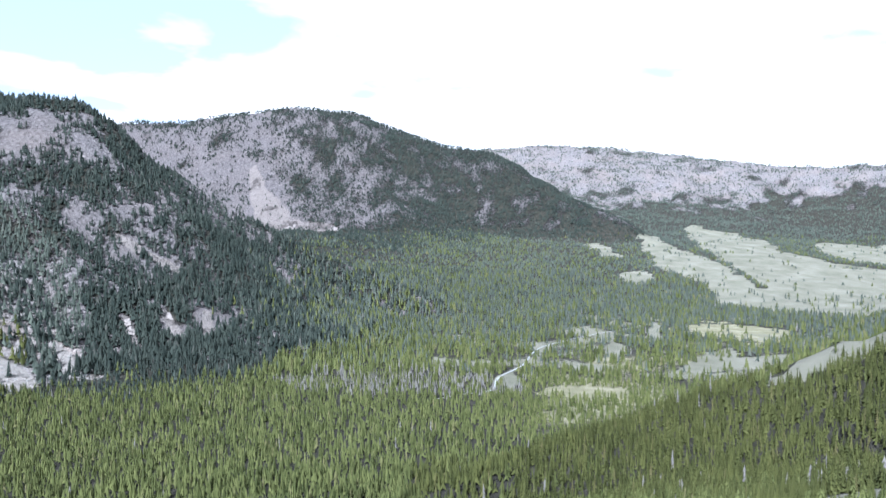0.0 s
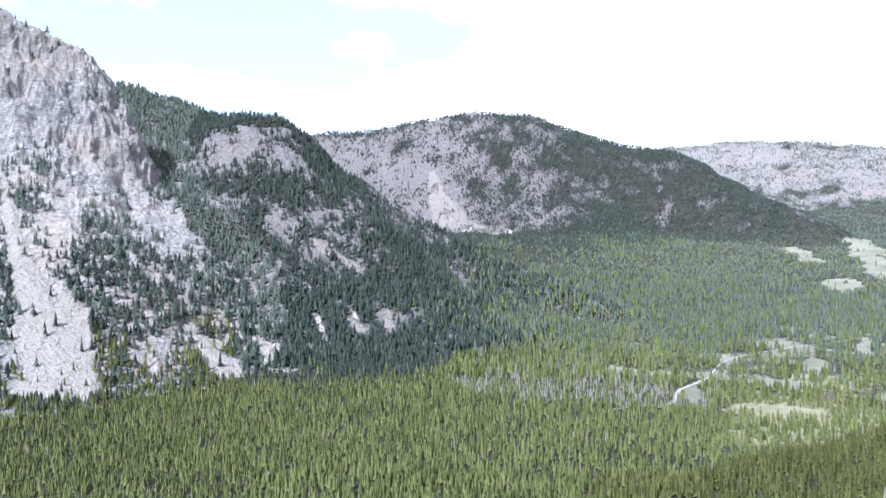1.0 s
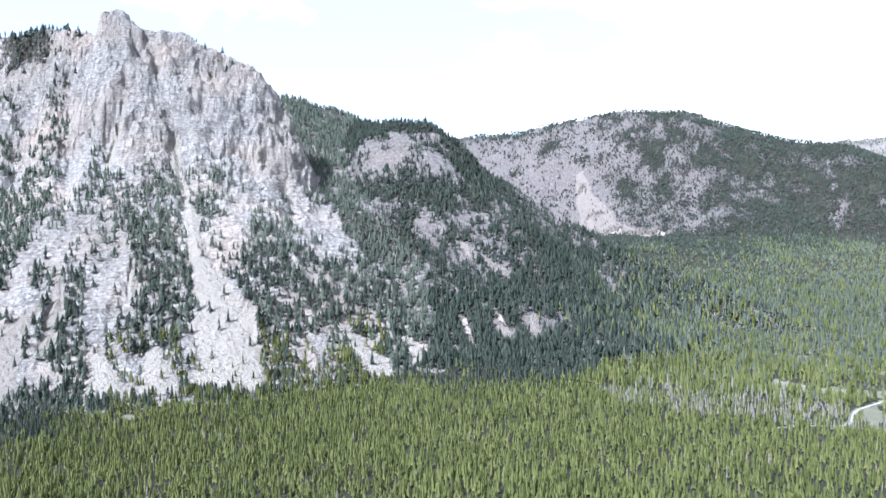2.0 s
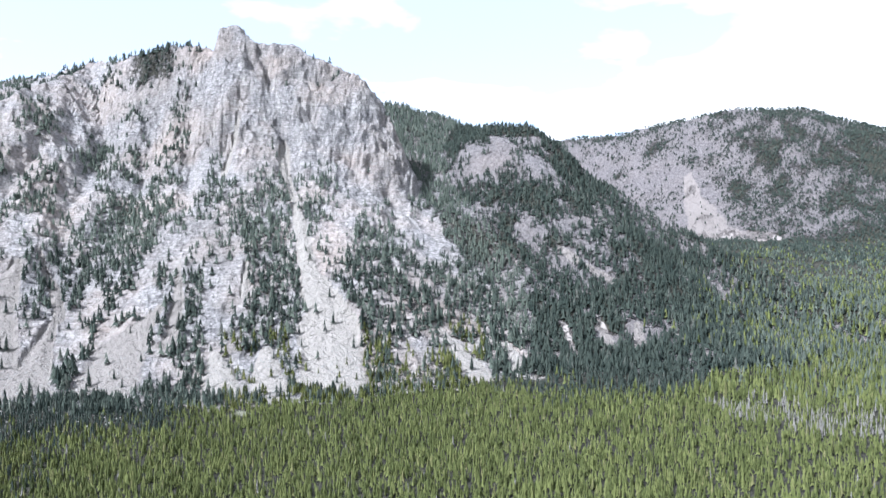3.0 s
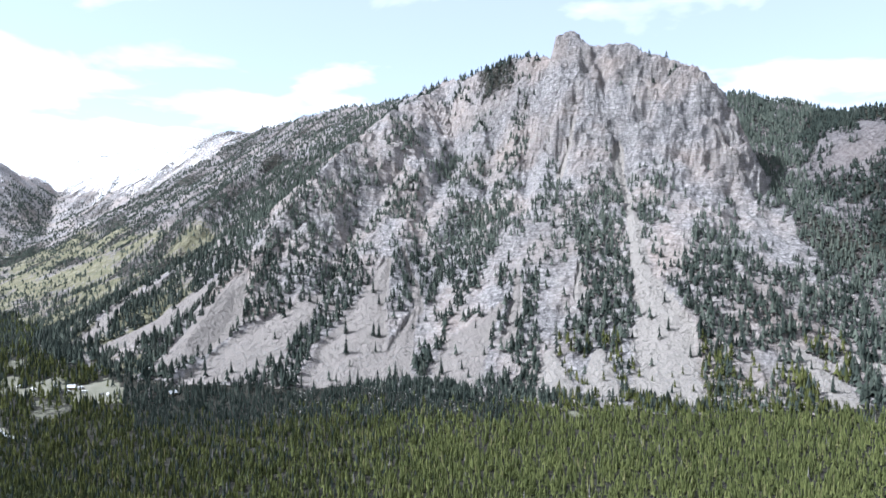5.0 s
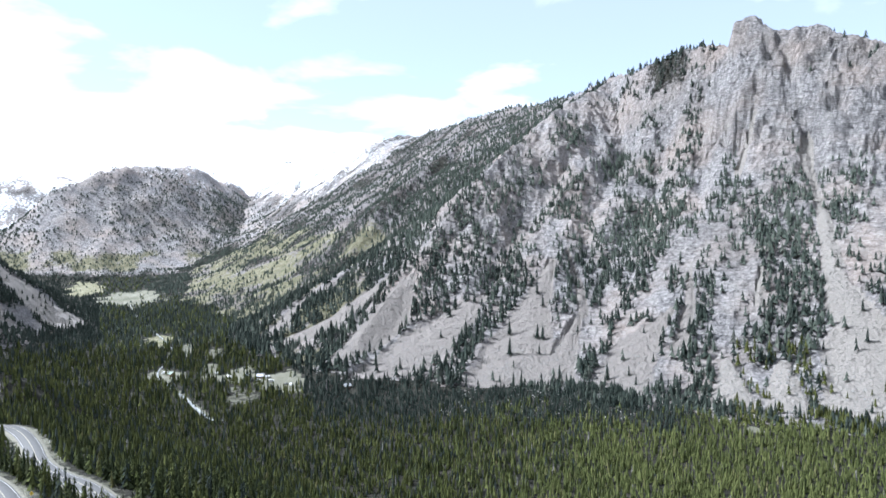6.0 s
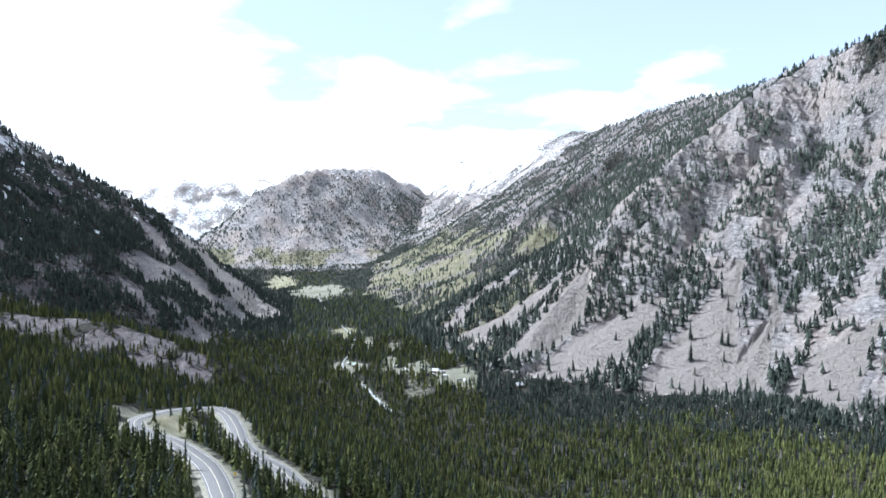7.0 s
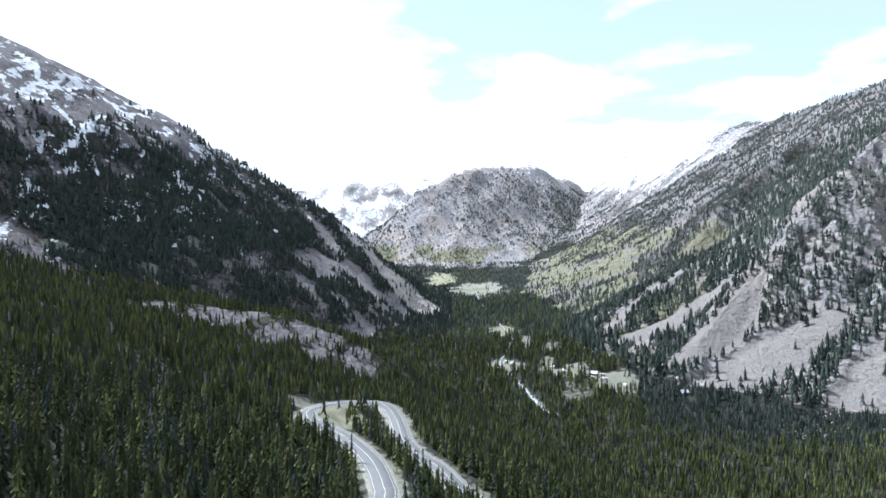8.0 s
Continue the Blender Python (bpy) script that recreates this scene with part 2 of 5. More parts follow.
FANS = [  # scree fans and gullies: rows of (az, d, half width), from the apex down
    [(71.2, 946, 8), (73.3, 905, 22), (75.8, 872, 36), (78.8, 842, 38), (82.0, 820, 18)],
    [(65.9, 985, 6), (67.2, 905, 24), (68.8, 815, 50), (70.2, 700, 56)],
    [(63.7, 886, 5), (65.0, 814, 22), (66.4, 702, 40)],
    [(56.6, 856, 6), (58.4, 824, 24), (60.2, 775, 34), (61.8, 694, 36)],
    [(55.2, 915, 3), (55.3, 854, 6), (56.0, 801, 11)],
    [(52.6, 775, 9), (51.9, 690, 27)],
    [(48.7, 772, 7), (48.4, 700, 22)],
    [(47.3, 1136, 9), (47.3, 1103, 11), (46.2, 1017, 8), (45.8, 946, 10), (45.1, 882, 16), (44.3, 842, 26), (43.6, 807, 38), (43.2, 728, 36)],
    [(50.8, 1164, 4), (51.8, 1117, 9)],
    [(34.9, 842, 6), (33.3, 811, 17), (31.7, 772, 20)],
    [(29.4, 846, 10), (28.2, 812, 17), (27.3, 788, 18)],
    [(25.2, 1084, 5), (23.7, 1071, 9)],
    [(22.9, 1066, 5), (20.8, 1046, 11)],
    [(15.9, 976, 6), (13.4, 934, 10)],
    [(21.8, 945, 6), (20.9, 905, 11)],
    [(18.8, 964, 5), (18.5, 912, 9)],
    [(10.8, 984, 5), (8.9, 945, 9)],
    [(13.2, 1142, 8), (11.3, 1160, 13)],
    [(14.9, 875, 5), (13.1, 850, 8)],
    [(24.6, 930, 4), (23.8, 870, 9)],
    [(9.0, 1139, 5), (8.0, 1100, 8)],
    [(77.4, 985, 9), (79.3, 930, 32), (81.2, 905, 34), (83.0, 872, 18)],
    [(77.0, 1050, 7), (80.2, 1024, 20), (83.1, 1006, 27), (87.0, 1018, 16)],
    [(81.5, 1200, 8), (83.9, 1150, 20), (86.0, 1165, 16)],
    [(64.6, 1010, 3), (63.6, 940, 7), (63.3, 890, 6)],
    [(50.2, 905, 3), (50.4, 850, 6)],
    [(83.0, 1330, 10), (86.0, 1180, 24), (88.5, 1090, 30)],
    [(110.5, 1600, 8), (108.5, 1572, 28), (106.0, 1530, 45), (103.2, 1480, 60)],
    [(15.2, 2480, 12), (14.8, 2380, 30), (13.8, 2240, 60)],
    [(16.4, 2230, 22), (13.0, 2195, 46), (10.6, 2185, 34), (8.6, 2190, 16)],
]


def fans(x, y):
    """How far inside a scree fan a place lies: 1 at its middle line, 0 at its edge and outside."""
    m = np.zeros(x.shape)
    wob = 8 * fbm(x, y, 45, 3, 91)
    for rows in FANS:
        d, (w,), _ = along(x, y, rows)
        m = np.maximum(m, np.clip(1 - (d + wob * np.clip(w / 20, 0.2, 1)) / w, 0, 1))
    return m


ROAD = [(-105, 63, 60), (-165, 33, 76), (-205, 0, 87), (-238, -36, 90.5), (-249, -44, 91), (-267, -55, 91), (-280, -66, 91), (-302, -78, 90), (-332, -89, 88.5), (-354, -99, 88.3),
        (-363, -107, 89.3), (-358, -115, 91), (-348, -121, 93), (-334, -126, 95), (-315, -128, 97), (-297, -121, 98.5), (-283, -109, 99.5), (-271, -97, 100.5), (-258, -86, 101),
        (-241, -74, 101.7), (-226, -66, 102.3), (-212, -60, 103), (-200, -56, 104), (-150, -46, 107.5), (-65, -47, 113)]


def spline(rows, step):
    """Evenly stepped points on a smooth curve through rows (Catmull-Rom)."""
    p = np.array([rows[0], *rows, rows[-1]], float)
    out = []
    for i in range(1, len(p) - 2):
        a, b, c, d = p[i - 1], p[i], p[i + 1], p[i + 2]
        k = max(2, int(np.linalg.norm(c - b) / step))
        t = np.linspace(0, 1, k, endpoint=False)[:, None]
        out.append(0.5 * (2 * b + (c - a) * t + (2 * a - 5 * b + 4 * c - d) * t ** 2 + (3 * b - a - 3 * c + d) * t ** 3))
    return np.concatenate(out + [p[-1:]])


ROAD_LINE = spline(ROAD, 2.5)


def near_line(x, y, line):
    """Distance to a dense line, and its height there."""
    best, zz = np.full(x.shape, 1e9), np.zeros(x.shape)
    for i in range(len(line)):
        d = np.hypot(x - line[i, 0], y - line[i, 1])
        hit = d < best
        best, zz = np.where(hit, d, best), np.where(hit, line[i, 2], zz)
    return best, zz


NAMES = ["ground", "cliff", "shoulder", "upper", "snowy", "middle", "head", "shady", "dome", "far"]


def land(x, y):
    """Height of the ground, and which part of the land each place belongs to."""
    d0 = np.hypot(x, y)
    floor = 0.055 * np.maximum(d0 - 2150, 0) * (x < -600) + 2.5 * fbm(x, y, 130, 3, 3)
    base = np.maximum(floor, hillside(x, y) + 5 * fbm(x, y, 90, 3, 8))
    # soften the foot of the slope
    wide = fbm(x, y, 420, 4, 21)
    fine = fbm(x, y, 60, 4, 33)
    u = -x * math.sin(radians(55)) + y * math.cos(radians(55))
    v = -x * math.sin(radians(145)) + y * math.cos(radians(145))
    wx, wy = x + 16 * fbm(x, y, 120, 3, 5), y + 16 * fbm(x, y, 120, 3, 6)
    ribs = 0.8 * fbm(v + 0.25 * u + 22 * fine, u * 0.3, 95, 3, 40) + 0.4 * ridged(v - 0.2 * u + 14 * fine, u * 0.22, 46, 3, 47)
    scree = fans(x, y)
    calm = 1 - smooth(0.0, 0.25, scree)
    # buttresses and gullies push the wall out towards the valley and back
    rough = crest(x, y, CLIFF_CREST, WALL, WALL)
    out = calm * (11 * ribs + 12 * fbm(v + 0.3 * u, 0.75 * rough, 75, 3, 44) + 8 * fbm(v, 0.9 * rough, 24, 3, 48) + 6 * ridged(v + 0.4 * rough, 1.1 * rough, 16, 2, 58))
    ox, oy = x - out * math.sin(radians(55)), y + out * math.cos(radians(55))
    cliff = np.maximum(crest(ox, oy, CLIFF_CREST, WALL, WALL), crest(ox, oy, SPUR_A, SPUR_SIDE, SPUR_SIDE))
    for rows in CHUTES:
        cd, (cw, cz), _ = along(x + 10 * fine, y + 10 * wide, rows)
        cliff = cliff - cz * np.clip(1 - cd / (1.6 * cw), 0, 1) ** 0.8
    cliff = np.maximum(cliff, crest(x + 12 * fbm(x, y, 18, 3, 45), y + 12 * fbm(x, y, 18, 3, 46), TOWER, TOWER_SIDE, TOWER_SIDE))
    jag = ridged(v, u * 0.3, 34, 3, 49)
    high = smooth(70, 260, cliff) * calm
    cliff = cliff + jag * 5 * smooth(360, 440, cliff)
    ledge = np.abs(((cliff + 14 * wide + 5 * fine) / 27.0) % 1.0 - 0.5) * 2
    cliff = cliff + high * (2.5 * ledge + 6 * fine) + calm * 5 * ribs * (1 - high) + 4 * scree
    shoulder = crest(wx, wy, KNOB_CREST, KNOB_FRONT, KNOB_FRONT) + calm * (fine * 6 + ribs * 5 * smooth(60, 200, cliff + 80))
    upper = np.maximum(crest(wx, wy, BACK_CREST, BACK, BACK), crest(wx, wy, SPUR_B, SPUR_SIDE, SPUR_SIDE)) + 10 * fine
    snowy = crest(wx, wy, SNOW_CREST, BROAD, BROAD) + 22 * wide + 14 * fine
    middle = crest(wx, wy, MIDDLE_CREST, MIDDLE_SIDE, MIDDLE_SIDE) + 24 * ridged(x, y, 210, 3, 51) + 8 * fine
    head = crest(wx, wy, HEAD_CREST, EVEN, EVEN) + 40 * ridged(x, y, 300, 4, 52)
    shady = crest(wx, wy, SHADY_CREST, SHADY_SIDE, SHADY_SIDE) + 9 * ridged(x, y, 170, 3, 53) + 5 * fine
    dome = np.maximum(crest(wx, wy, DOME_CREST, DOME_FRONT, DOME_FRONT), crest(wx, wy, DOME_SPUR, SPUR_SIDE, SPUR_SIDE)) + 6 * fine
    far = crest(wx, wy, FAR_CREST, FAR_FRONT, FAR_FRONT)
    far = far + (16 * fine + 14 * wide) * (0.25 + 0.75 * smooth(100, 300, far))
    stack = np.stack([base, cliff, shoulder, upper, snowy, middle, head, shady, dome, far])
    kind = np.argmax(stack, axis=0)
    # smooth maximum, so that slopes run out into the floor
    k = 14.0
    top = stack.max(axis=0)
    h = top + k * np.log(np.exp(np.clip((stack - top) / k, -30, 0)).sum(axis=0))
    road_d, road_z = near_line(x, y, ROAD_LINE) if d0.min() < 500 else (np.full(x.shape, 1e9), np.zeros(x.shape))
    bed = 1 - smooth(7.0, 17.0, road_d)
    return h * (1 - bed) + (road_z - 0.12) * bed, kind, scree


def land_at(x, y):
    """The same, with the road's bed worked out only where it can matter."""
    h, kind, scree = np.empty(x.shape), np.empty(x.shape, int), np.empty(x.shape)
    near = np.hypot(x, y) < 480
    for m in (near, ~near):
        if m.any():
            h[m], kind[m], scree[m] = land(x[m], y[m])
    return h, kind, scree


def mesh_of(name, co, faces, smooth_faces=True):
    """A mesh from numpy arrays of points and of triangles or quads."""
    me = bpy.data.meshes.new(name)
    n = faces.shape[1]
    me.vertices.add(len(co))
    me.vertices.foreach_set("co", co.astype(np.float32).ravel())
    me.loops.add(faces.size)
    me.loops.foreach_set("vertex_index", faces.astype(np.int32).ravel())
    me.polygons.add(len(faces))
    me.polygons.foreach_set("loop_start", (np.arange(len(faces)) * n).astype(np.int32))
    me.polygons.foreach_set("use_smooth", np.full(len(faces), smooth_faces))
    me.update(calc_edges=True)
    return me


def set_value(me, name, values):
    me.attributes.new(name, "FLOAT", "POINT").data.foreach_set("value", values.astype(np.float32))


# ---------------------------------------------------------------- materials
def material(name):
    m = bpy.data.materials.new(name)
    m.use_nodes = True
    nt = m.node_tree
    return m, nt, nt.nodes["Principled BSDF"]


def noise_node(nt, scale, detail=4.0, rough=0.55, vector=None):
    t = nt.nodes.new("ShaderNodeTexNoise")
    t.inputs["Scale"].default_value, t.inputs["Detail"].default_value, t.inputs["Roughness"].default_value = scale, detail, rough
    nt.links.new(vector if vector else position(nt), t.inputs["Vector"])
    return t.outputs["Fac"]


def position(nt):
    for nd in nt.nodes:
        if nd.bl_idname == "ShaderNodeNewGeometry":
            return nd.outputs["Position"]
    return nt.nodes.new("ShaderNodeNewGeometry").outputs["Position"]


def ramp_node(nt, fac, stops):
    r = nt.nodes.new("ShaderNodeValToRGB")
    while len(r.color_ramp.elements) < len(stops):
        r.color_ramp.elements.new(0.5)
    for e, (p, c) in zip(r.color_ramp.elements, stops):
        e.position, e.color = p, (*c, 1)
    nt.links.new(fac, r.inputs[0])
    return r.outputs["Color"]


def mix_node(nt, fac, a, b, mode="MIX"):
    m = nt.nodes.new("ShaderNodeMix")
    m.data_type, m.blend_type = "RGBA", mode
    for socket, v in ((m.inputs[0], fac), (m.inputs[6], a), (m.inputs[7], b)):
        if isinstance(v, (int, float)):
            socket.default_value = v
        elif isinstance(v, tuple):
            socket.default_value = (*v, 1)
        else:
            nt.links.new(v, socket)
    return m.outputs[2]


def math_node(nt, op, a, b=0.0, clamp=False):
    m = nt.nodes.new("ShaderNodeMath")
    m.operation, m.use_clamp = op, clamp
    for socket, v in zip(m.inputs, (a, b)):
        if isinstance(v, (int, float)):
            socket.default_value = v
        else:
            nt.links.new(v, socket)
    return m.outputs[0]


def attribute(nt, name):
    a = nt.nodes.new("ShaderNodeAttribute")
    a.attribute_name = name
    return a.outputs["Fac"]


def bump(nt, bsdf, height, strength, distance):
    b = nt.nodes.new("ShaderNodeBump")
    b.inputs["Strength"].default_value, b.inputs["Distance"].default_value = strength, distance
    nt.links.new(height, b.inputs["Height"])
    nt.links.new(b.outputs[0], bsdf.inputs["Normal"])


def stretched(nt, sx, sy, sz):
    m = nt.nodes.new("ShaderNodeVectorMath")
    m.operation = "MULTIPLY"
    nt.links.new(position(nt), m.inputs[0])
    m.inputs[1].default_value = (sx, sy, sz)
    return m.outputs[0]


def land_material():
    """Forest floor, rock, scree, grass and snow, laid by the place's own cover values."""
    m, nt, bsdf = material("land")
    soil = ramp_node(nt, noise_node(nt, 0.12, 5), [(0.3, (0.020, 0.020, 0.015)), (0.55, (0.036, 0.035, 0.027)), (0.75, (0.062, 0.058, 0.046))])
    rock_grain = noise_node(nt, 1.0, 8, 0.72, stretched(nt, 0.2, 0.2, 0.1))
    rock = ramp_node(nt, rock_grain, [(0.36, (0.11, 0.106, 0.108)), (0.455, (0.25, 0.24, 0.24)), (0.525, (0.345, 0.331, 0.326)), (0.64, (0.47, 0.452, 0.44))])
    strata = noise_node(nt, 1.0, 5, 0.65, stretched(nt, 0.05, 0.05, 0.4))
    rock = mix_node(nt, 0.35, rock, ramp_node(nt, strata, [(0.36, (0.12, 0.116, 0.118)), (0.5, (0.33, 0.318, 0.314)), (0.64, (0.50, 0.48, 0.468))]))
    joint = nt.nodes.new("ShaderNodeTexVoronoi")
    joint.feature = "DISTANCE_TO_EDGE"
    joint.inputs["Scale"].default_value = 1.0
    nt.links.new(stretched(nt, 0.085, 0.085, 0.03), joint.inputs["Vector"])
    crack = math_node(nt, "SUBTRACT", 1.0, math_node(nt, "MULTIPLY", joint.outputs["Distance"], 9.0, True), True)
    rock = mix_node(nt, math_node(nt, "MULTIPLY", crack, 0.3), rock, (0.09, 0.087, 0.09))
    chips = noise_node(nt, 1.0, 4, 0.7, stretched(nt, 0.17, 0.17, 0.6))
    rock = mix_node(nt, 0.75, rock, ramp_node(nt, chips, [(0.36, (0.3, 0.3, 0.3)), (0.5, (0.5, 0.5, 0.5)), (0.64, (0.72, 0.715, 0.71))]), "OVERLAY")
    warm = noise_node(nt, 0.011, 4)
    rock = mix_node(nt, math_node(nt, "MULTIPLY", math_node(nt, "SUBTRACT", warm, 0.43, True), 4.0, True), rock, mix_node(nt, 0.5, rock, (0.46, 0.37, 0.31)))
    washed = noise_node(nt, 1.0, 4, 0.6, stretched(nt, 0.05, 0.05, 0.011))
    rock = mix_node(nt, math_node(nt, "MULTIPLY", math_node(nt, "SUBTRACT", washed, 0.52, True), 3.5, True), rock, mix_node(nt, 0.6, rock, (0.50, 0.475, 0.44)))
    beds = noise_node(nt, 1.0, 4, 0.6, stretched(nt, 0.006, 0.006, 0.012))
    rock = mix_node(nt, math_node(nt, "MULTIPLY", math_node(nt, "SUBTRACT", beds, 0.48, True), 6.0, True), rock, mix_node(nt, 0.3, rock, (0.19, 0.165, 0.145)))
    # darker rock tone, also carrying shade on the flank, shoulder and moraine
    brown_shade = ramp_node(nt, rock_grain, [(0.36, (0.075, 0.068, 0.07)), (0.5, (0.135, 0.122, 0.124)), (0.64, (0.20, 0.182, 0.18))])
    rock = mix_node(nt, attribute(nt, "brown_shade"), rock, brown_shade)
    scree = ramp_node(nt, noise_node(nt, 0.5, 6, 0.7), [(0.3, (0.285, 0.263, 0.237)), (0.55, (0.36, 0.334, 0.303)), (0.75, (0.42, 0.392, 0.358))])
    grass = ramp_node(nt, noise_node(nt, 0.05, 5), [(0.3, (0.14, 0.14, 0.08)), (0.55, (0.215, 0.205, 0.13)), (0.75, (0.31, 0.29, 0.21))])
    pale = ramp_node(nt, noise_node(nt, 0.02, 6), [(0.3, (0.125, 0.125, 0.09)), (0.6, (0.19, 0.188, 0.145)), (0.8, (0.25, 0.243, 0.198))])
    rag = math_node(nt, "MULTIPLY", math_node(nt, "SUBTRACT", noise_node(nt, 0.16, 6, 0.65), 0.5), 1.1)

    def cover(name):
        v = math_node(nt, "ADD", attribute(nt, name), rag)
        return math_node(nt, "MULTIPLY", math_node(nt, "SUBTRACT", v, 0.42), 6.0, True)

    col = mix_node(nt, cover("rock"), soil, rock)
    col = mix_node(nt, cover("grass"), col, grass)
    col = mix_node(nt, cover("pale"), col, pale)
    scree = mix_node(nt, math_node(nt, "MULTIPLY", attribute(nt, "brown_shade"), 0.8), scree, (0.175, 0.152, 0.145))
    col = mix_node(nt, cover("scree"), col, scree)
    flake = noise_node(nt, 1.0, 5, 0.62, stretched(nt, 0.1, 0.1, 0.06))
    snow = math_node(nt, "MULTIPLY", math_node(nt, "SUBTRACT", math_node(nt, "ADD", attribute(nt, "snow"), math_node(nt, "MULTIPLY", math_node(nt, "SUBTRACT", flake, 0.5), 2.6)), 0.5), 9.0, True)
    snow = math_node(nt, "MULTIPLY", snow, math_node(nt, "MULTIPLY", attribute(nt, "snow"), 30.0, True))
    col = mix_node(nt, snow, col, (0.86, 0.88, 0.90))
    nt.links.new(col, bsdf.inputs["Base Color"])
    bsdf.inputs["Roughness"].default_value = 0.92
    bsdf.inputs["Specular IOR Level"].default_value = 0.2
    rough_h = math_node(nt, "ADD", math_node(nt, "MULTIPLY", rock_grain, 1.0), math_node(nt, "MULTIPLY", strata, 0.5))
    rough_h = math_node(nt, "ADD", rough_h, math_node(nt, "MULTIPLY", noise_node(nt, 1.0, 3, 0.6, stretched(nt, 0.055, 0.055, 0.03)), 1.6))
    rough_h = math_node(nt, "MULTIPLY", rough_h, cover("rock"))
    rough_h = math_node(nt, "ADD", rough_h, math_node(nt, "MULTIPLY", noise_node(nt, 0.7, 5, 0.7), math_node(nt, "SUBTRACT", 0.22, math_node(nt, "MULTIPLY", cover("scree"), 0.15))))
    bump(nt, bsdf, rough_h, 1.0, 10.0)
    return m


def needle_material(name, dark, light, dry):
    m, nt, bsdf = material(name)
    tint = attribute(nt, "tint")
    col = mix_node(nt, tint, dark, light)
    col = mix_node(nt, math_node(nt, "MULTIPLY", math_node(nt, "SUBTRACT", tint, 0.93, True), 8.0, True), col, dry)
    stand = noise_node(nt, 0.008, 4)
    col = mix_node(nt, math_node(nt, "MULTIPLY", math_node(nt, "SUBTRACT", stand, 0.45, True), 2.5, True), col, mix_node(nt, 0.5, col, light))
    patch = noise_node(nt, 0.03, 3)
    col = mix_node(nt, math_node(nt, "MULTIPLY", math_node(nt, "SUBTRACT", patch, 0.5, True), 3.5, True), col, mix_node(nt, 0.55, col, dark))
    nt.links.new(col, bsdf.inputs["Base Color"])
    bsdf.inputs["Roughness"].default_value = 0.9
    bsdf.inputs["Specular IOR Level"].default_value = 0.06
    return m


def plain_material(name, dark, light, scale, rough=0.9, relief=0.0, metal=0.0, coarse=None):
    """Two tones of grain at one scale and blotches at a tenth of it, with a little relief."""
    m, nt, bsdf = material(name)
    grain = noise_node(nt, scale, 5, 0.65)
    col = ramp_node(nt, grain, [(0.3, dark), (0.7, light)])
    blotch = noise_node(nt, (coarse or scale * 0.1), 3)
    col = mix_node(nt, math_node(nt, "MULTIPLY", math_node(nt, "SUBTRACT", blotch, 0.45, True), 2.0, True), col, mix_node(nt, 0.35, col, dark))
    nt.links.new(col, bsdf.inputs["Base Color"])
    bsdf.inputs["Roughness"].default_value, bsdf.inputs["Metallic"].default_value = rough, metal
    if relief:
        bump(nt, bsdf, grain, 0.8, relief)
    return m


LAND = land_material()
ASPHALT = plain_material("asphalt", (0.082, 0.081, 0.08), (0.13, 0.128, 0.125), 1.6, 0.9, 0.01)
PAINT_WHITE = plain_material("road paint white", (0.26, 0.26, 0.255), (0.5, 0.5, 0.485), 2.0, 0.7)
PAINT_YELLOW = plain_material("road paint yellow", (0.36, 0.33, 0.24), (0.56, 0.52, 0.36), 2.0, 0.7)
GRAVEL = plain_material("gravel", (0.10, 0.10, 0.075), (0.24, 0.225, 0.18), 0.9, 0.95, 0.05)
BARK = plain_material("bark", (0.05, 0.04, 0.032), (0.14, 0.115, 0.09), 3.0, 0.95, 0.02)
DEADWOOD = plain_material("dead wood", (0.11, 0.105, 0.10), (0.20, 0.19, 0.178), 0.4, 0.95)
BOULDER = plain_material("boulder rock", (0.20, 0.195, 0.185), (0.36, 0.345, 0.325), 0.6, 0.95, 0.1)
WATER = plain_material("creek water", (0.10, 0.12, 0.12), (0.42, 0.43, 0.42), 0.25, 0.45, 0.1)
PINE = needle_material("pine needles", (0.040, 0.050, 0.018), (0.114, 0.128, 0.046), (0.14, 0.12, 0.07))
# darker olive copy of pine, puts shade into spur and hillside trees
OLIVE_NEEDLES = needle_material("olive conifer needles", (0.030, 0.036, 0.013), (0.086, 0.094, 0.031), (0.11, 0.09, 0.05))
# needle colour darkened to stand for cloud shade on the near hillside
SHADED_NEEDLES = needle_material("shaded hillside needles", (0.015, 0.021, 0.009), (0.042, 0.050, 0.022), (0.085, 0.075, 0.05))
# spruce tone, blued for haze and used dark on the shaded hillside
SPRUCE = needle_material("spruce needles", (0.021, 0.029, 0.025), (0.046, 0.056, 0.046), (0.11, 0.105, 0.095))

# pine needles lightened and greyed: distance haze put into the colour
HAZY_PINE = needle_material("hazy pine needles", (0.045, 0.057, 0.048), (0.092, 0.107, 0.086), (0.12, 0.115, 0.10))


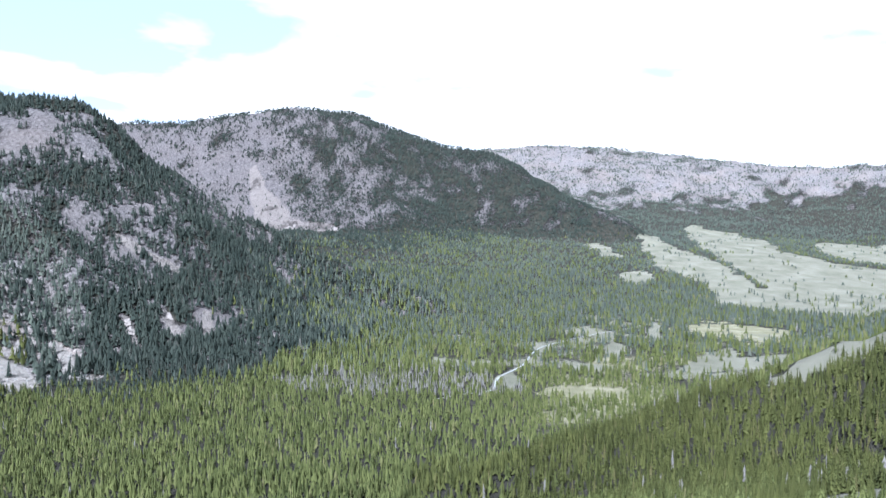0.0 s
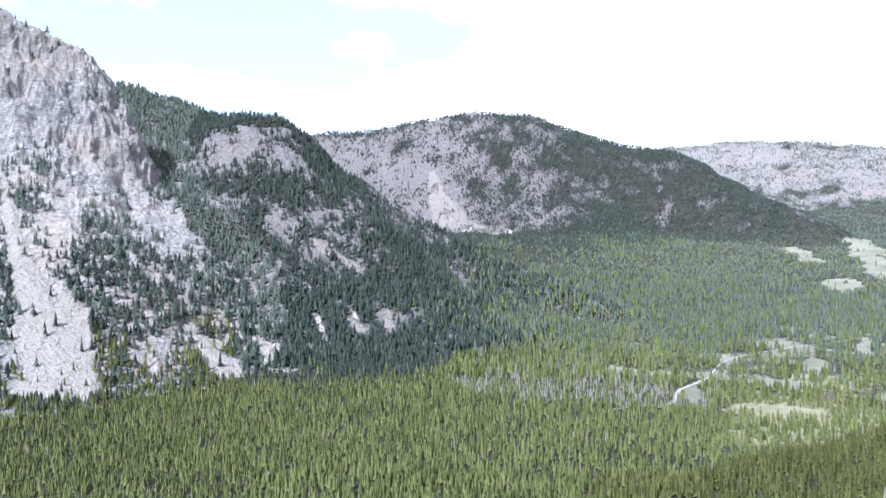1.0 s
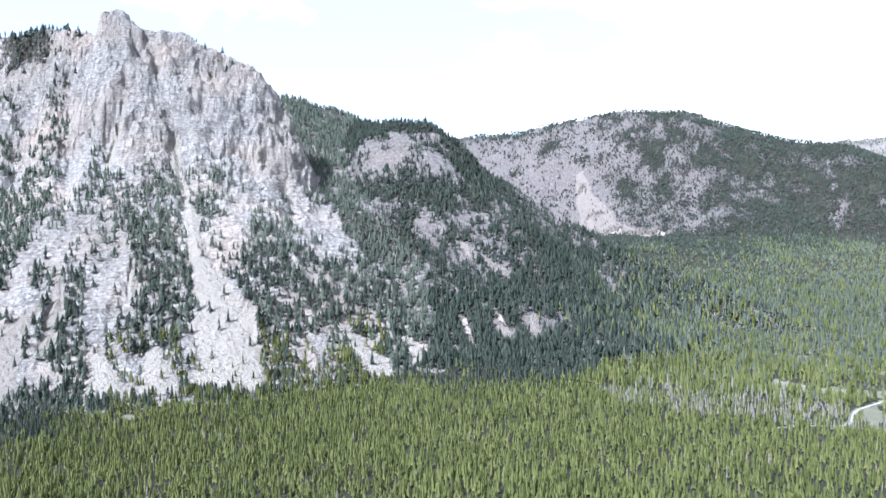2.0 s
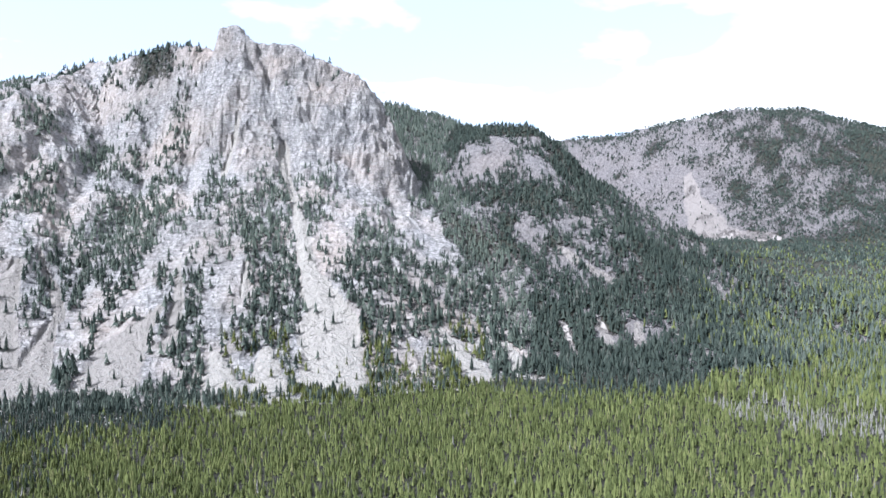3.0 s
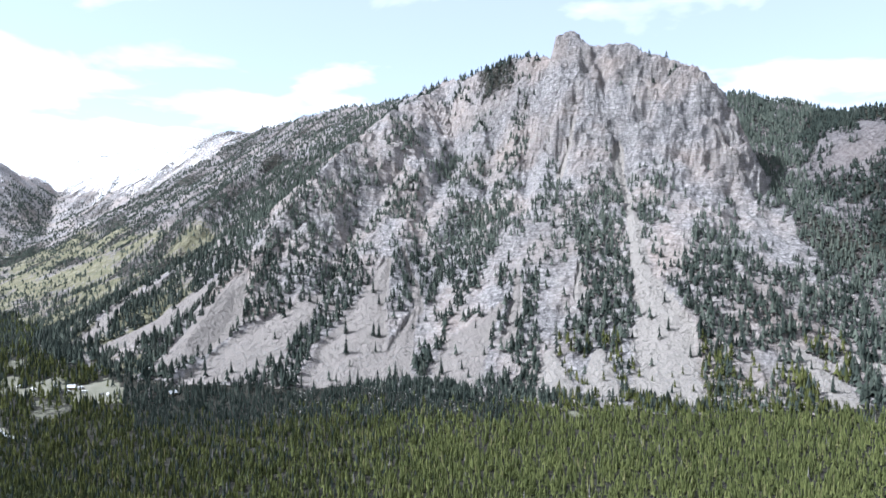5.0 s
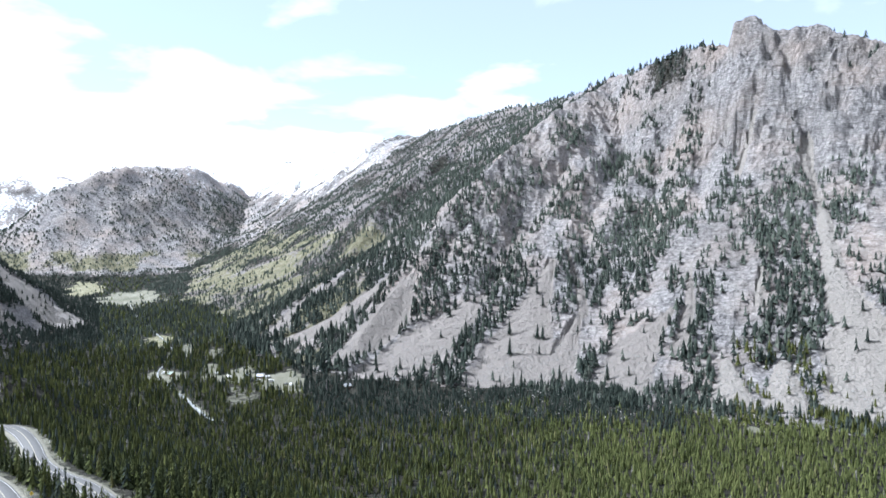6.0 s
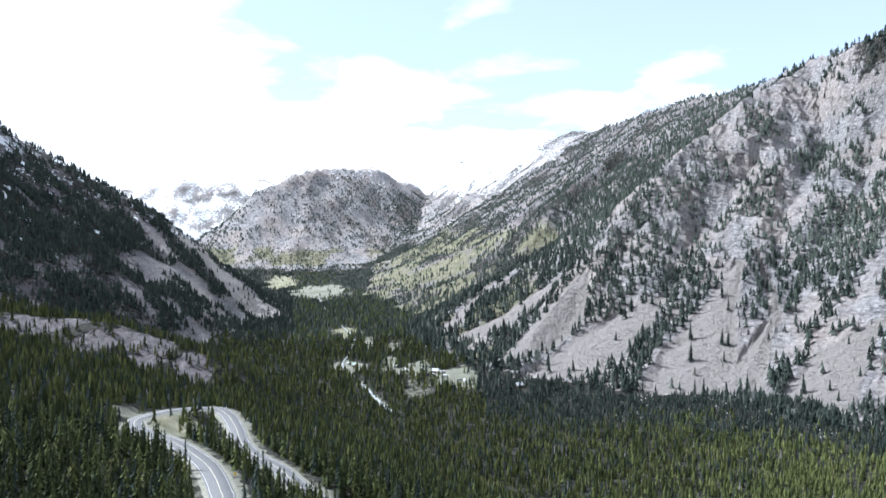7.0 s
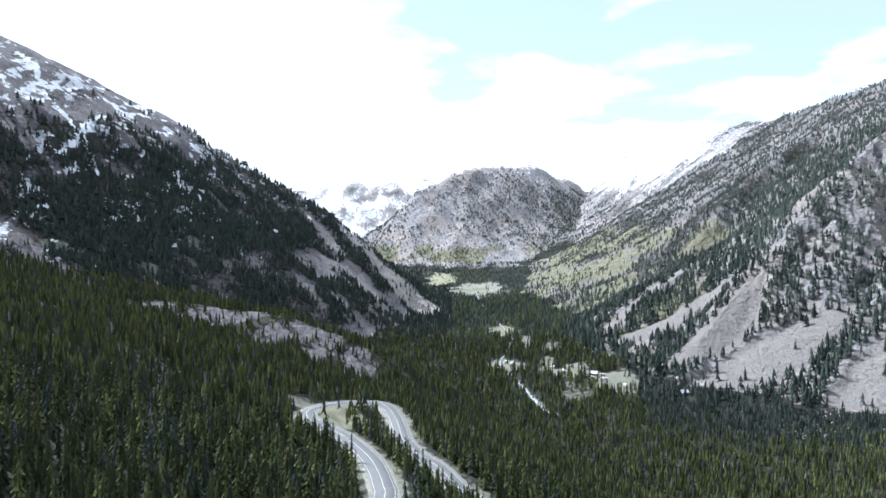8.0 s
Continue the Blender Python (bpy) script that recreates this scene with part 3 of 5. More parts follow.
# ---------------------------------------------------------------- ground and mountains
def cover_values(x, y, h, kind, scree, slope):
    """Cover of rock, scree, grass, pale grassland and snow, and the chance of a tree, for places of the land."""
    d = np.hypot(x, y)
    az = np.degrees(np.arctan2(-x, y))
    n1, n2, n3 = fbm(x, y, 70, 4, 61), fbm(x, y, 240, 4, 62), fbm(x, y, 26, 3, 63)
    rock, grass, pale, snow = (np.zeros(x.shape) for _ in range(4))
    tree = np.ones(x.shape)
    is_ = {n: kind == i for i, n in enumerate(NAMES)}
    # the great wall
    wall = is_["cliff"]
    wooded = smooth(40, 31, az)
    u, v = -x * math.sin(radians(55)) + y * math.cos(radians(55)), -x * math.sin(radians(145)) + y * math.cos(radians(145))
    strips = fbm(v + 0.2 * u, 0.3 * u, 42, 4, 66)
    bare = smooth(225, 320, h + 40 * n2 + 30 * strips) * smooth(55.5, 52.3, az)
    flank = smooth(53, 60, az) * smooth(120, 300, h)
    brow = smooth(54.9, 55.6, az + 0.6 * n1) * smooth(425, 455, h + 30 * n3) * smooth(59.5, 57.5, az)
    rock = np.where(wall, 0.92 + 0.15 * bare - 0.2 * wooded - 0.12 * flank + 0.3 * n1 - 0.3 * brow, rock)
    clump = np.clip(1.0 * strips + 0.5 * n1 + 0.5 * n2 + 0.5 * n3, -0.6, 1)
    tree = np.where(wall, 0.36 - 0.38 * bare + 0.34 * wooded + 1.15 * clump - 0.5 * smooth(1.3, 2.3, slope) + 0.9 * brow, tree)
    grass = np.where(wall & (az > 79), (0.5 + 0.6 * n1 + 0.3 * n3) * smooth(79, 82, az) * smooth(240, 150, h), grass)
    low = wall & (h < 190)
    tree = np.where(low, tree + 0.2 * smooth(190, 110, h) + 0.3 * smooth(-0.1, 0.2, strips), tree)
    tree = np.where(wall & (h < 30), np.maximum(tree, 0.9 - h / 40), tree)
    beside = along(x, y, FANS[7])[0]  # trees line both sides of the long pale gully
    tree = np.where(wall & (h < 270), tree + 0.4 * smooth(75, 35, beside + 15 * n3), tree)
    tx, ty = at(51, 1235)
    tree = np.where(np.hypot(x - tx, y - ty) < 60, -0.2, tree)
    sh = is_["shoulder"]
    crag = smooth(230, 300, h + 40 * n1) * smooth(366, 350, h) * smooth(24.5, 27.5, az) * smooth(34.5, 31, az)
    rock = np.where(sh, 0.46 + 0.45 * n1 + 0.4 * n3 + 0.45 * crag, rock)
    tree = np.where(sh, 0.76 - 0.6 * n1 - 0.7 * n3 - 0.5 * crag, tree)
    tree = np.where(sh & (h < 40), np.maximum(tree, 0.9 - h / 50), tree)
    up = is_["upper"]
    rock = np.where(up, 0.66 + 0.5 * n1, rock)
    grass = np.where(up & (az > 72), 0.62 * smooth(260, 150, h) + (0.4 * n2 + 0.6 * n1 + 0.3 * n3) * smooth(320, 200, h), grass)
    tree = np.where(up, 0.6 + 0.5 * n2 + 0.35 * n1 - 0.42 * smooth(0.3, 0.6, grass) + 0.5 * n3 * smooth(0.3, 0.6, grass) + 0.3 * smooth(45, 40, az), tree)
    for name, r0, t0, snow_from in (("snowy", 0.65, 0.22, 330), ("middle", 0.9, 0.3, 400), ("head", 0.8, 0.0, 150)):
        k = is_[name]
        rock = np.where(k, r0 + 0.4 * n1, rock)
        tree = np.where(k, t0 + 0.35 * n2 + 0.4 * n1 + 0.3 * n3 - 0.5 * smooth(snow_from - 60, snow_from + 120, h), tree)
        snow = np.where(k, smooth(snow_from - 40, snow_from + 170, h + 130 * n1 + 60 * n2) * 0.95, snow)
    snow = np.where(is_["head"], 0.6 + 0.9 * n1 + 0.3 * n3, snow)
    k = is_["snowy"]
    snow = np.where(k, snow * (0.35 + 0.65 * smooth(79, 84, az)) + 0.35 * smooth(83, 86, az) * smooth(300, 400, h), snow)
    k = is_["middle"]
    snow = np.where(k, snow * smooth(96.5, 92.5, az) * 1.2 + 0.4 * snow, snow)
    grass = np.where(k & (h < 190), 0.42 * smooth(170, 90, h) * smooth(30, 60, h) + 0.8 * n1 + 0.2 * n2, grass)
    tree = np.where(k, tree + 0.5 * smooth(94.5, 92, az) * smooth(380, 320, h), tree)
    foot = is_["middle"] | is_["snowy"]
    low = np.where(is_["middle"], smooth(62, 36, h + 12 * n2), smooth(150, 100, h + 20 * n2))
    tree = np.where(foot, tree + (0.9 - tree) * low, tree)
    rock, grass = np.where(foot, rock - 0.5 * low, rock), np.where(foot, grass - 0.4 * low, grass)
    k = is_["shady"]
    side = smooth(114, 108, az)
    rock = np.where(k, 0.34 + 0.45 * n1 + 0.45 * n3 + 0.4 * smooth(260, 420, h) + 0.4 * side, rock)
    tree = np.where(k, 0.8 + 0.3 * n2 - 1.2 * np.clip(n1 + 0.8 * n3 + 0.05, 0, 1) - 1.0 * smooth(250, 470, h - 90 * n1) - 0.4 * side * smooth(-0.2, 0.2, n1 + n3), tree)
    px, py = at(112.2, 1620)
    qx, qy = at(134.1, 1500)
    ln = math.hypot(qx - px, qy - py)
    p_, q_ = ((x - px) * (qx - px) + (y - py) * (qy - py)) / ln, ((x - px) * (qy - py) - (y - py) * (qx - px)) / ln
    streak = fbm(p_ + 0.5 * q_, 0.42 * q_, 17, 4, 71, 0.7)
    snow = np.where(k, -0.02 + 0.3 * smooth(170, 420, h) + 1.6 * streak * smooth(60, 220, h), snow)
    for line in SNOW_GULLIES:
        dd, (ww,), _ = along(x + 10 * n3, y + 10 * n1, line)
        snow = np.where(k, np.maximum(snow, 1.0 - 0.8 * dd / ww), snow)
    k = is_["dome"]
    rock = np.where(k, 0.62 + 0.3 * n1 + 0.35 * n3 - 0.2 * smooth(6, 0, az) + 0.15 * smooth(11, 15, az) - 0.4 * smooth(200, 130, h), rock)
    tree = np.where(k, 0.5 - 0.35 * n1 - 0.4 * n3 + 0.25 * n2 + 0.3 * smooth(7, 1, az) - 0.3 * smooth(11, 15, az) + 0.5 * smooth(200, 130, h), tree)
    k = is_["far"]
    rock = np.where(k, 0.8 * smooth(150, 400, h + 120 * n2 + 60 * n1) + 0.55 * n1 + 0.2 * n3, rock)
    pale = np.where(k, 0.12 + 0.5 * n2 + 0.3 * n1, pale)
    tree = np.where(k, 0.85 + 0.5 * n2 - 0.5 * n1 - 0.45 * smooth(180, 400, h + 120 * n2 + 60 * n1), tree)
    # clearings on the valley floor: rows of (az, d, radius along, radius across)
    fl = is_["ground"]
    tree = np.where(fl, 0.93 + 0.2 * n2, tree)
    for ca, cd, ra, rb, g, p in CLEARINGS:
        cx, cy = at(ca, cd)
        a = math.radians(ca)
        du = -(x - cx) * math.sin(a) + (y - cy) * math.cos(a)
        dv = (x - cx) * math.cos(a) + (y - cy) * math.sin(a)
        q = np.hypot(du / ra, dv / rb) + 0.65 * n3 + 0.3 * n1
        inside = smooth(1.12, 0.88, q)
        grass, pale, rock = np.maximum(grass, g * inside), np.maximum(pale, p * inside), np.maximum(rock, -1.7 * g * inside)
        tree = tree * (1 - (0.88 if ca > 85 and 780 < cd < 1200 else 0.94 if p > 0.65 or g > 0.3 else 0.8) * inside)
    # far grassland with ragged edges
    wx, wy = x + np.minimum(0.012 * d, 26) * n3, y + np.minimum(0.012 * d, 26) * n1
    for rows in MEADOWS:
        hit = np.zeros(x.shape, bool)
        pts = [at(*p) for p in rows]
        for (ax, ay), (bx, by) in zip(pts, pts[1:] + pts[:1]):
            hit ^= ((ay > wy) != (by > wy)) & (wx < (bx - ax) * (wy - ay) / (by - ay) + ax)
        pale = np.where(hit, 0.95, pale)
        rock, grass = np.where(hit, 0.0, rock), np.where(hit, 0.0, grass)
        tree = np.where(hit, 0.015 + 0.2 * smooth(0.35, 0.6, n3 + n1), tree)
    # open woodland down the valley, with bare ground between the trees
    thin = fl & (az < 1) & (az > -32) & (d > 800) & (d < 1500)
    tree = np.where(thin, tree * np.clip(0.75 + 1.1 * n1 + 0.4 * smooth(1050, 1350, d), 0.12, 1), tree)
    pale = np.where(thin, np.maximum(pale, 0.25 - 0.8 * n1), pale)
    # sunlit grass between the pines behind the near spur
    lea = fl * smooth(-1, -12, az + 4 * n2) * smooth(420, 600, d) * smooth(1050, 900, d)
    grass = np.where(lea > 0, np.maximum(grass, (0.5 + 0.5 * n1) * lea), grass)
    tree = tree * (1 - (0.3 - 0.25 * n1) * lea)
    for line, w in STREAMS:
        dd, (ww,), _ = along(x, y, line)
        inside = smooth(1.3, 0.7, dd / (ww * w) + 0.4 * n3)
        pale = np.maximum(pale, 0.7 * inside)
        tree = tree * (1 - 0.8 * inside)
    scree = scree * smooth(4, 10, h + 3 * n3) * smooth(0.22, 0.38, slope)
    s = np.where(scree > 0, 0.42 + 1.2 * scree, 0)
    tree = np.where(scree > 0.03, 0.03, tree)
    near = d < 480
    if near.any():
        rd = np.full(x.shape, 1e9)
        rd[near] = near_line(x[near], y[near], ROAD_LINE[::2])[0]
        verge = smooth(12, 7, rd + 3 * n3)
        pale = np.maximum(pale, 0.55 * verge)
        tree = tree * (rd > 7.6 + 3 * n3)
    # brown rock down the valley, and shade painted on the flank, shoulder and moraine
    brown_shade = np.where(is_["dome"], 0.9, np.where(is_["far"], 0.55, np.where(is_["shoulder"], 0.7, np.where(is_["shady"], 0.85 - 0.6 * smooth(114, 109, az), np.where(wall, 0.5 * smooth(53, 57, az + n1) * smooth(0.0, 0.08, scree), np.where(fl, 0.9, np.where(up, 0.4, 0.0)))))))
    return dict(rock=rock, scree=s, grass=grass, pale=pale, snow=snow, brown_shade=brown_shade), tree


CLEARINGS = [  # az, d, half depth, half breadth, grass, pale
    (-12.0, 706, 24, 48, 0.9, 0.3), (-12.4, 840, 18, 36, 0.0, 1.0), (-12.9, 1105, 40, 34, 0.0, 0.8), (-17.0, 1130, 90, 12, 0.0, 0.9),
    (-22.5, 1200, 110, 80, 0.8, 0.0), (-5.5, 745, 45, 9, 0.0, 1.0), (-14.0, 960, 60, 14, 0.0, 0.8), (-8.0, 960, 50, 14, 0.0, 0.8),
    (88.3, 858, 52, 26, 0.5, 0.7), (91.0, 905, 48, 24, 0.3, 0.8), (93.2, 955, 50, 10, 0.0, 1.0), (87.0, 840, 45, 16, 0.3, 0.9), (94.8, 1130, 80, 9, 0.0, 1.0), (96.5, 945, 55, 24, 0.2, 0.7), (91.0, 800, 50, 22, 0.3, 0.5),
    (99.0, 2050, 200, 85, 0.6, 0.8), (102.0, 2350, 150, 50, 0.8, 0.4), (93.0, 1060, 50, 16, 0.3, 0.6), (97.0, 1250, 70, 30, 0.6, 0.2),
    (108.5, 543, 22, 17, -0.52, 0.0), (111.0, 568, 22, 24, -0.52, 0.0), (114.0, 588, 20, 26, -0.5, 0.0), (117.5, 622, 16, 26, -0.49, 0.0), (121.0, 642, 12, 22, -0.48, 0.0), (124.0, 662, 9, 20, -0.47, 0.0),
    (117.6, 550, 8, 15, -0.48, 0.0), (120.8, 530, 8, 12, -0.48, 0.0), (130.5, 788, 15, 28, -0.48, 0.0), (133.0, 824, 16, 28, -0.48, 0.0),
    (131.5, 975, 10, 40, 0.0, 0.6), (124.5, 990, 16, 14, 0.0, 0.95), (109.2, 338, 18, 14, 0.9, 0.35), (110.2, 312, 14, 12, 0.9, 0.35), (112.7, 358, 6, 9, 0.0, 0.7), (118.0, 470, 14, 20, 0.0, 0.6),
    (-32.0, 250, 26, 18, 0.0, 1.0), (-29.8, 478, 12, 22, 0.0, 1.0), (-33.0, 488, 15, 24, 0.0, 1.0), (-27.4, 466, 8, 14, 0.0, 1.0),
    (46.5, 690, 9, 7, 0.0, 0.6), (50.5, 655, 9, 8, 0.0, 0.7),
]
MEADOWS = [  # outlines of open grassland in plan: rows of (az, d)
    [(-15.6, 2390), (-17.0, 2560), (-18.4, 2299), (-20.9, 2119), (-22.5, 1967), (-24.7, 1779), (-27.0, 1769), (-27.0, 1500), (-21.7, 1520), (-20.9, 1733), (-19.3, 1830), (-17.2, 1936), (-16.0, 2215)],
    [(-19.0, 2840), (-22.4, 2828), (-24.7, 2726), (-26.2, 2407), (-28.7, 2310), (-29.9, 2250), (-40, 2300), (-40, 1450), (-27.0, 1500), (-24.9, 1809), (-22.8, 2004), (-20.2, 2348)],
    [(-28.3, 2816), (-38, 2950), (-38, 2450), (-30.4, 2346), (-28.3, 2509)],
    [(-11.2, 2348), (-13.2, 2258), (-14.5, 2059), (-12.8, 2077)],
    [(-13.9, 1805), (-16.0, 1889), (-17.2, 1768), (-15.1, 1688)],
    [(-18.8, 825), (-20.6, 985), (-22.4, 1034), (-23.0, 957), (-25.5, 987), (-27.1, 1010), (-25.6, 900), (-22.6, 865)],
]
SNOW_GULLIES = [[(132.4, 1416, 6), (131.6, 1364, 9), (131.0, 1300, 10)], [(131.0, 1290, 9), (130.2, 1262, 9), (129.3, 1236, 8), (128.5, 1204, 7), (127.9, 1165, 4)], [(134.3, 1330, 8), (133.3, 1265, 8)], [(124.8, 1536, 7), (124.2, 1490, 5)]]
STREAMS = [([(92.2, 690, 2), (93.2, 700, 6), (95.0, 800, 6), (97.0, 950, 3), (96.0, 1150, 3), (98, 1500, 3), (99, 1900, 3)], 1.0),
           ([(0.5, 660, 2), (-1.5, 680, 3), (-4.0, 700, 4), (-4.6, 760, 5), (-6.5, 830, 4), (-9, 1000, 3), (-17, 1250, 3)], 1.0)]


def build_land():
    near = np.concatenate([20 * 1.05 ** np.arange(38), np.arange(126, 400, 4.2), 400 * 1.022 ** np.arange(30)])
    rad = np.concatenate([[0.0, 3.0, 10.0], near[near < 640], np.arange(645, 1000, 6.0), np.arange(1000, 1330, 3.6), np.arange(1330, 1700, 8.0), 1700 * 1.0105 ** np.arange(101)])
    rad = rad[rad < 4860]
    fine = np.concatenate([np.arange(-46, 26, 0.31), np.arange(26, 80, 0.145), np.arange(80, 148, 0.29)])
    az = np.concatenate([fine, np.arange(148, 314, 2.5)])
    A, R = np.meshgrid(az, rad)
    x, y = at(A, R)
    h, kind, scree = land_at(x.ravel(), y.ravel())
    H = h.reshape(A.shape)
    dr = np.gradient(H, axis=0) / np.gradient(R, axis=0)
    da = np.gradient(H, axis=1) / (np.gradient(np.radians(A), axis=1) * np.maximum(R, 1.0))
    slope = np.hypot(dr, da).ravel()
    covers, _ = cover_values(x.ravel(), y.ravel(), h, kind, scree, slope)
    rows, cols = A.shape
    idx = np.arange(rows * cols).reshape(A.shape)
    nxt = np.roll(idx, -1, axis=1)
    quads = np.stack([idx[:-1].ravel(), idx[1:].ravel(), nxt[1:].ravel(), nxt[:-1].ravel()], 1)[:, ::-1]
    co = np.stack([x.ravel(), y.ravel(), h], 1)
    part_of = kind[quads[:, 0]]
    what = [("ground", "wooded valley floor and hillside with meadows and gravel", "ground", "structure"),
            ("mountain", "steep grey rock wall with tower, gullies and pale scree fans", "mountain", ""),
            ("mountain", "lower rocky shoulder scattered with dark conifers", "mountain", ""),
            ("mountain", "long wooded ridge with grassy green lower slopes", "mountain", ""),
            ("mountain", "broad snow-covered ridge at the head of the valley", "mountain", ""),
            ("mountain", "grey rocky mountain with thin woods and snow on top", "mountain", ""),
            ("mountain", "jagged snowy peaks far up the valley", "mountain", ""),
            ("mountain", "dark mountain flank in shade, streaked with snow", "mountain", ""),
            ("mountain", "rounded rocky dome with conifers and a bare scar", "mountain", ""),
            ("mountain", "long pale plateau ridge with sparse woods and grassland", "mountain", "")]
    for i, (name, label, cat, kd) in enumerate(what):
        f = quads[part_of == i]
        if not len(f):
            continue
        used, inv = np.unique(f, return_inverse=True)
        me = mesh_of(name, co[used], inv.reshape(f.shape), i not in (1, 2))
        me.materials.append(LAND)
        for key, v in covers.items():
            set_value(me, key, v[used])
        ob = new(name, me)
        tagged(ob, label, cat, "" if kd else "mountains round the valley", kd or "structure")
    return H, rad, az


GRID_H, GRID_R, GRID_A = build_land()


# ---------------------------------------------------------------- trees
def tree_shape(spikes, tiers, rng, width=0.19, bare=0.08):
    """A conifer of height 1 as stacked ragged skirts with drooping branch tips: points and triangles."""
    co, tri = [], []
    for k in range(tiers):
        top = 1.0 - (1 - bare) * (k / tiers) * 0.93
        low = 1.0 - (1 - bare) * min(1.0, (k + 1.35) / tiers)
        r = width * (0.22 + 0.78 * ((k + 1) / tiers)) * rng.uniform(0.85, 1.15)
        b, n = len(co), 2 * spikes
        co.append((rng.normal(0, 0.008), rng.normal(0, 0.008), top))
        turn = rng.uniform(0, 6.28)
        for q in range(n):
            a = turn + 6.283 * (q + rng.uniform(-0.2, 0.2)) / n
            out = q % 2 == 0
            rr = r * (rng.uniform(0.85, 1.3) if out else rng.uniform(0.45, 0.7))
            co.append((rr * math.cos(a), rr * math.sin(a), low + (0.0 if out else 0.35 * (top - low)) + rng.uniform(-0.03, 0.03)))
        for q in range(n):
            tri.append((b, b + 1 + q, b + 1 + (q + 1) % n))
    return np.array(co), np.array(tri)


def ragged_shape(blades, tiers, rng, width=0.17):
    """A conifer of height 1 with single drooping boughs round a slim core, open between them."""
    co, tri = [], []
    turn = rng.uniform(0, 6.28)
    core = 4
    co.append((0.0, 0.0, 1.0))
    for q in range(core):
        a = turn + 6.283 * q / core
        co.append((0.36 * width * math.cos(a), 0.36 * width * math.sin(a), 0.08))
    for q in range(core):
        tri.append((0, 1 + q, 1 + (q + 1) % core))
    for k in range(tiers):
        f = (k + 0.6) / tiers
        turn += 2.4
        for q in range(blades):
            a = turn + 6.283 * q / blades + rng.uniform(-0.35, 0.35)
            z = 1.0 - 0.9 * f + rng.uniform(-0.03, 0.03)
            r = width * (0.16 + 0.95 * f ** 0.8) * rng.uniform(0.65, 1.25)
            w, low = rng.uniform(0.2, 0.4), z - (0.06 + 0.09 * f) * rng.uniform(0.8, 1.5)
            b = len(co)
            co += [(0, 0, z + 0.03), (r * math.cos(a - w), r * math.sin(a - w), low), (r * math.cos(a + w), r * math.sin(a + w), low + rng.uniform(-0.02, 0.02))]
            tri.append((b, b + 1, b + 2))
    return np.array(co), np.array(tri)


def scatter(rng, spacing, r0, r1, a0, a1):
    n = int(math.radians(a1 - a0) / 2 * (r1 * r1 - r0 * r0) / spacing ** 2)
    r = np.sqrt(rng.uniform(r0 * r0, r1 * r1, n))
    return at(rng.uniform(a0, a1, n), r)


def faces_valley(x, y, h):
    """Where the ground can be seen from over the valley; the far sides of the mountains stay mostly bare."""
    skyline = np.maximum.accumulate((GRID_H - 190) / np.maximum(GRID_R, 1)[:, None], axis=0)
    d, az = np.hypot(x, y), (np.degrees(np.arctan2(-x, y)) + 46) % 360 - 46
    i = np.clip(np.searchsorted(GRID_R, d) - 2, 0, len(GRID_R) - 1)
    j = np.clip(np.searchsorted(GRID_A, az), 0, len(GRID_A) - 1)
    return (h + 14 - 190) / d > skyline[i, j]


def forest_points(rng, spacing, r0, r1, a0, a1):
    x, y = scatter(rng, spacing, r0, r1, a0, a1)
    h, kind, scree = land_at(x, y)
    e = 4.0
    hx, _, _ = land_at(x + e, y)
    hy, _, _ = land_at(x, y + e)
    slope = np.hypot(hx - h, hy - h) / e
    _, chance = cover_values(x, y, h, kind, scree, slope)
    keep = (rng.uniform(0, 1, len(x)) < chance) & (faces_valley(x, y, h) | (np.hypot(x, y) < 420) | (rng.uniform(0, 1, len(x)) < 0.06))
    return x[keep], y[keep], h[keep], kind[keep], scree[keep]


def joined_trees(name, label, x, y, h, size, shapes, mat, rng, lean=0.03, girth=1.0):
    """One mesh of many trees, each with its own size, turn and tint."""
    cos, tris, tints, base = [], [], [], 0
    pick = rng.integers(0, len(shapes), len(x))
    for s, (sc, st) in enumerate(shapes):
        m = pick == s
        n = int(m.sum())
        if not n:
            continue
        a = rng.uniform(0, 6.283, n)
        wide = girth * size[m] * rng.uniform(0.8, 1.25, n)
        px = sc[None, :, 0] * np.cos(a)[:, None] - sc[None, :, 1] * np.sin(a)[:, None]
        py = sc[None, :, 0] * np.sin(a)[:, None] + sc[None, :, 1] * np.cos(a)[:, None]
        pz = sc[None, :, 2] * size[m][:, None]
        lx, ly = rng.normal(0, lean, n), rng.normal(0, lean, n)
        co = np.stack([px * wide[:, None] + x[m][:, None] + pz * lx[:, None], py * wide[:, None] + y[m][:, None] + pz * ly[:, None], pz + h[m][:, None] - 0.3], 2)
        cos.append(co.reshape(-1, 3))
        tris.append((st[None] + (base + np.arange(n) * len(sc))[:, None, None]).reshape(-1, 3))
        tints.append(np.repeat(rng.uniform(0, 1, n), len(sc)))
        base += n * len(sc)
    if not cos:
        return None
    me = mesh_of(name, np.concatenate(cos), np.concatenate(tris), False)
    set_value(me, "tint", np.concatenate(tints))
    me.materials.append(mat)
    return tagged(new(name, me), label, "trees", "", "stuff")


SINGLE = [(-178, -104, -132, -56), (92, 140, 188, 240)]  # stretches of the plan (x0, x1, y0, y1) whose trees stand singly
DEAD = [(2.0, 725, 60, 140, 0.38), (-29.5, 305, 14, 16, 0.08), (-33.0, 300, 10, 10, 0.08)]  # stands of dead grey trees: az, d, half depth, half breadth, share


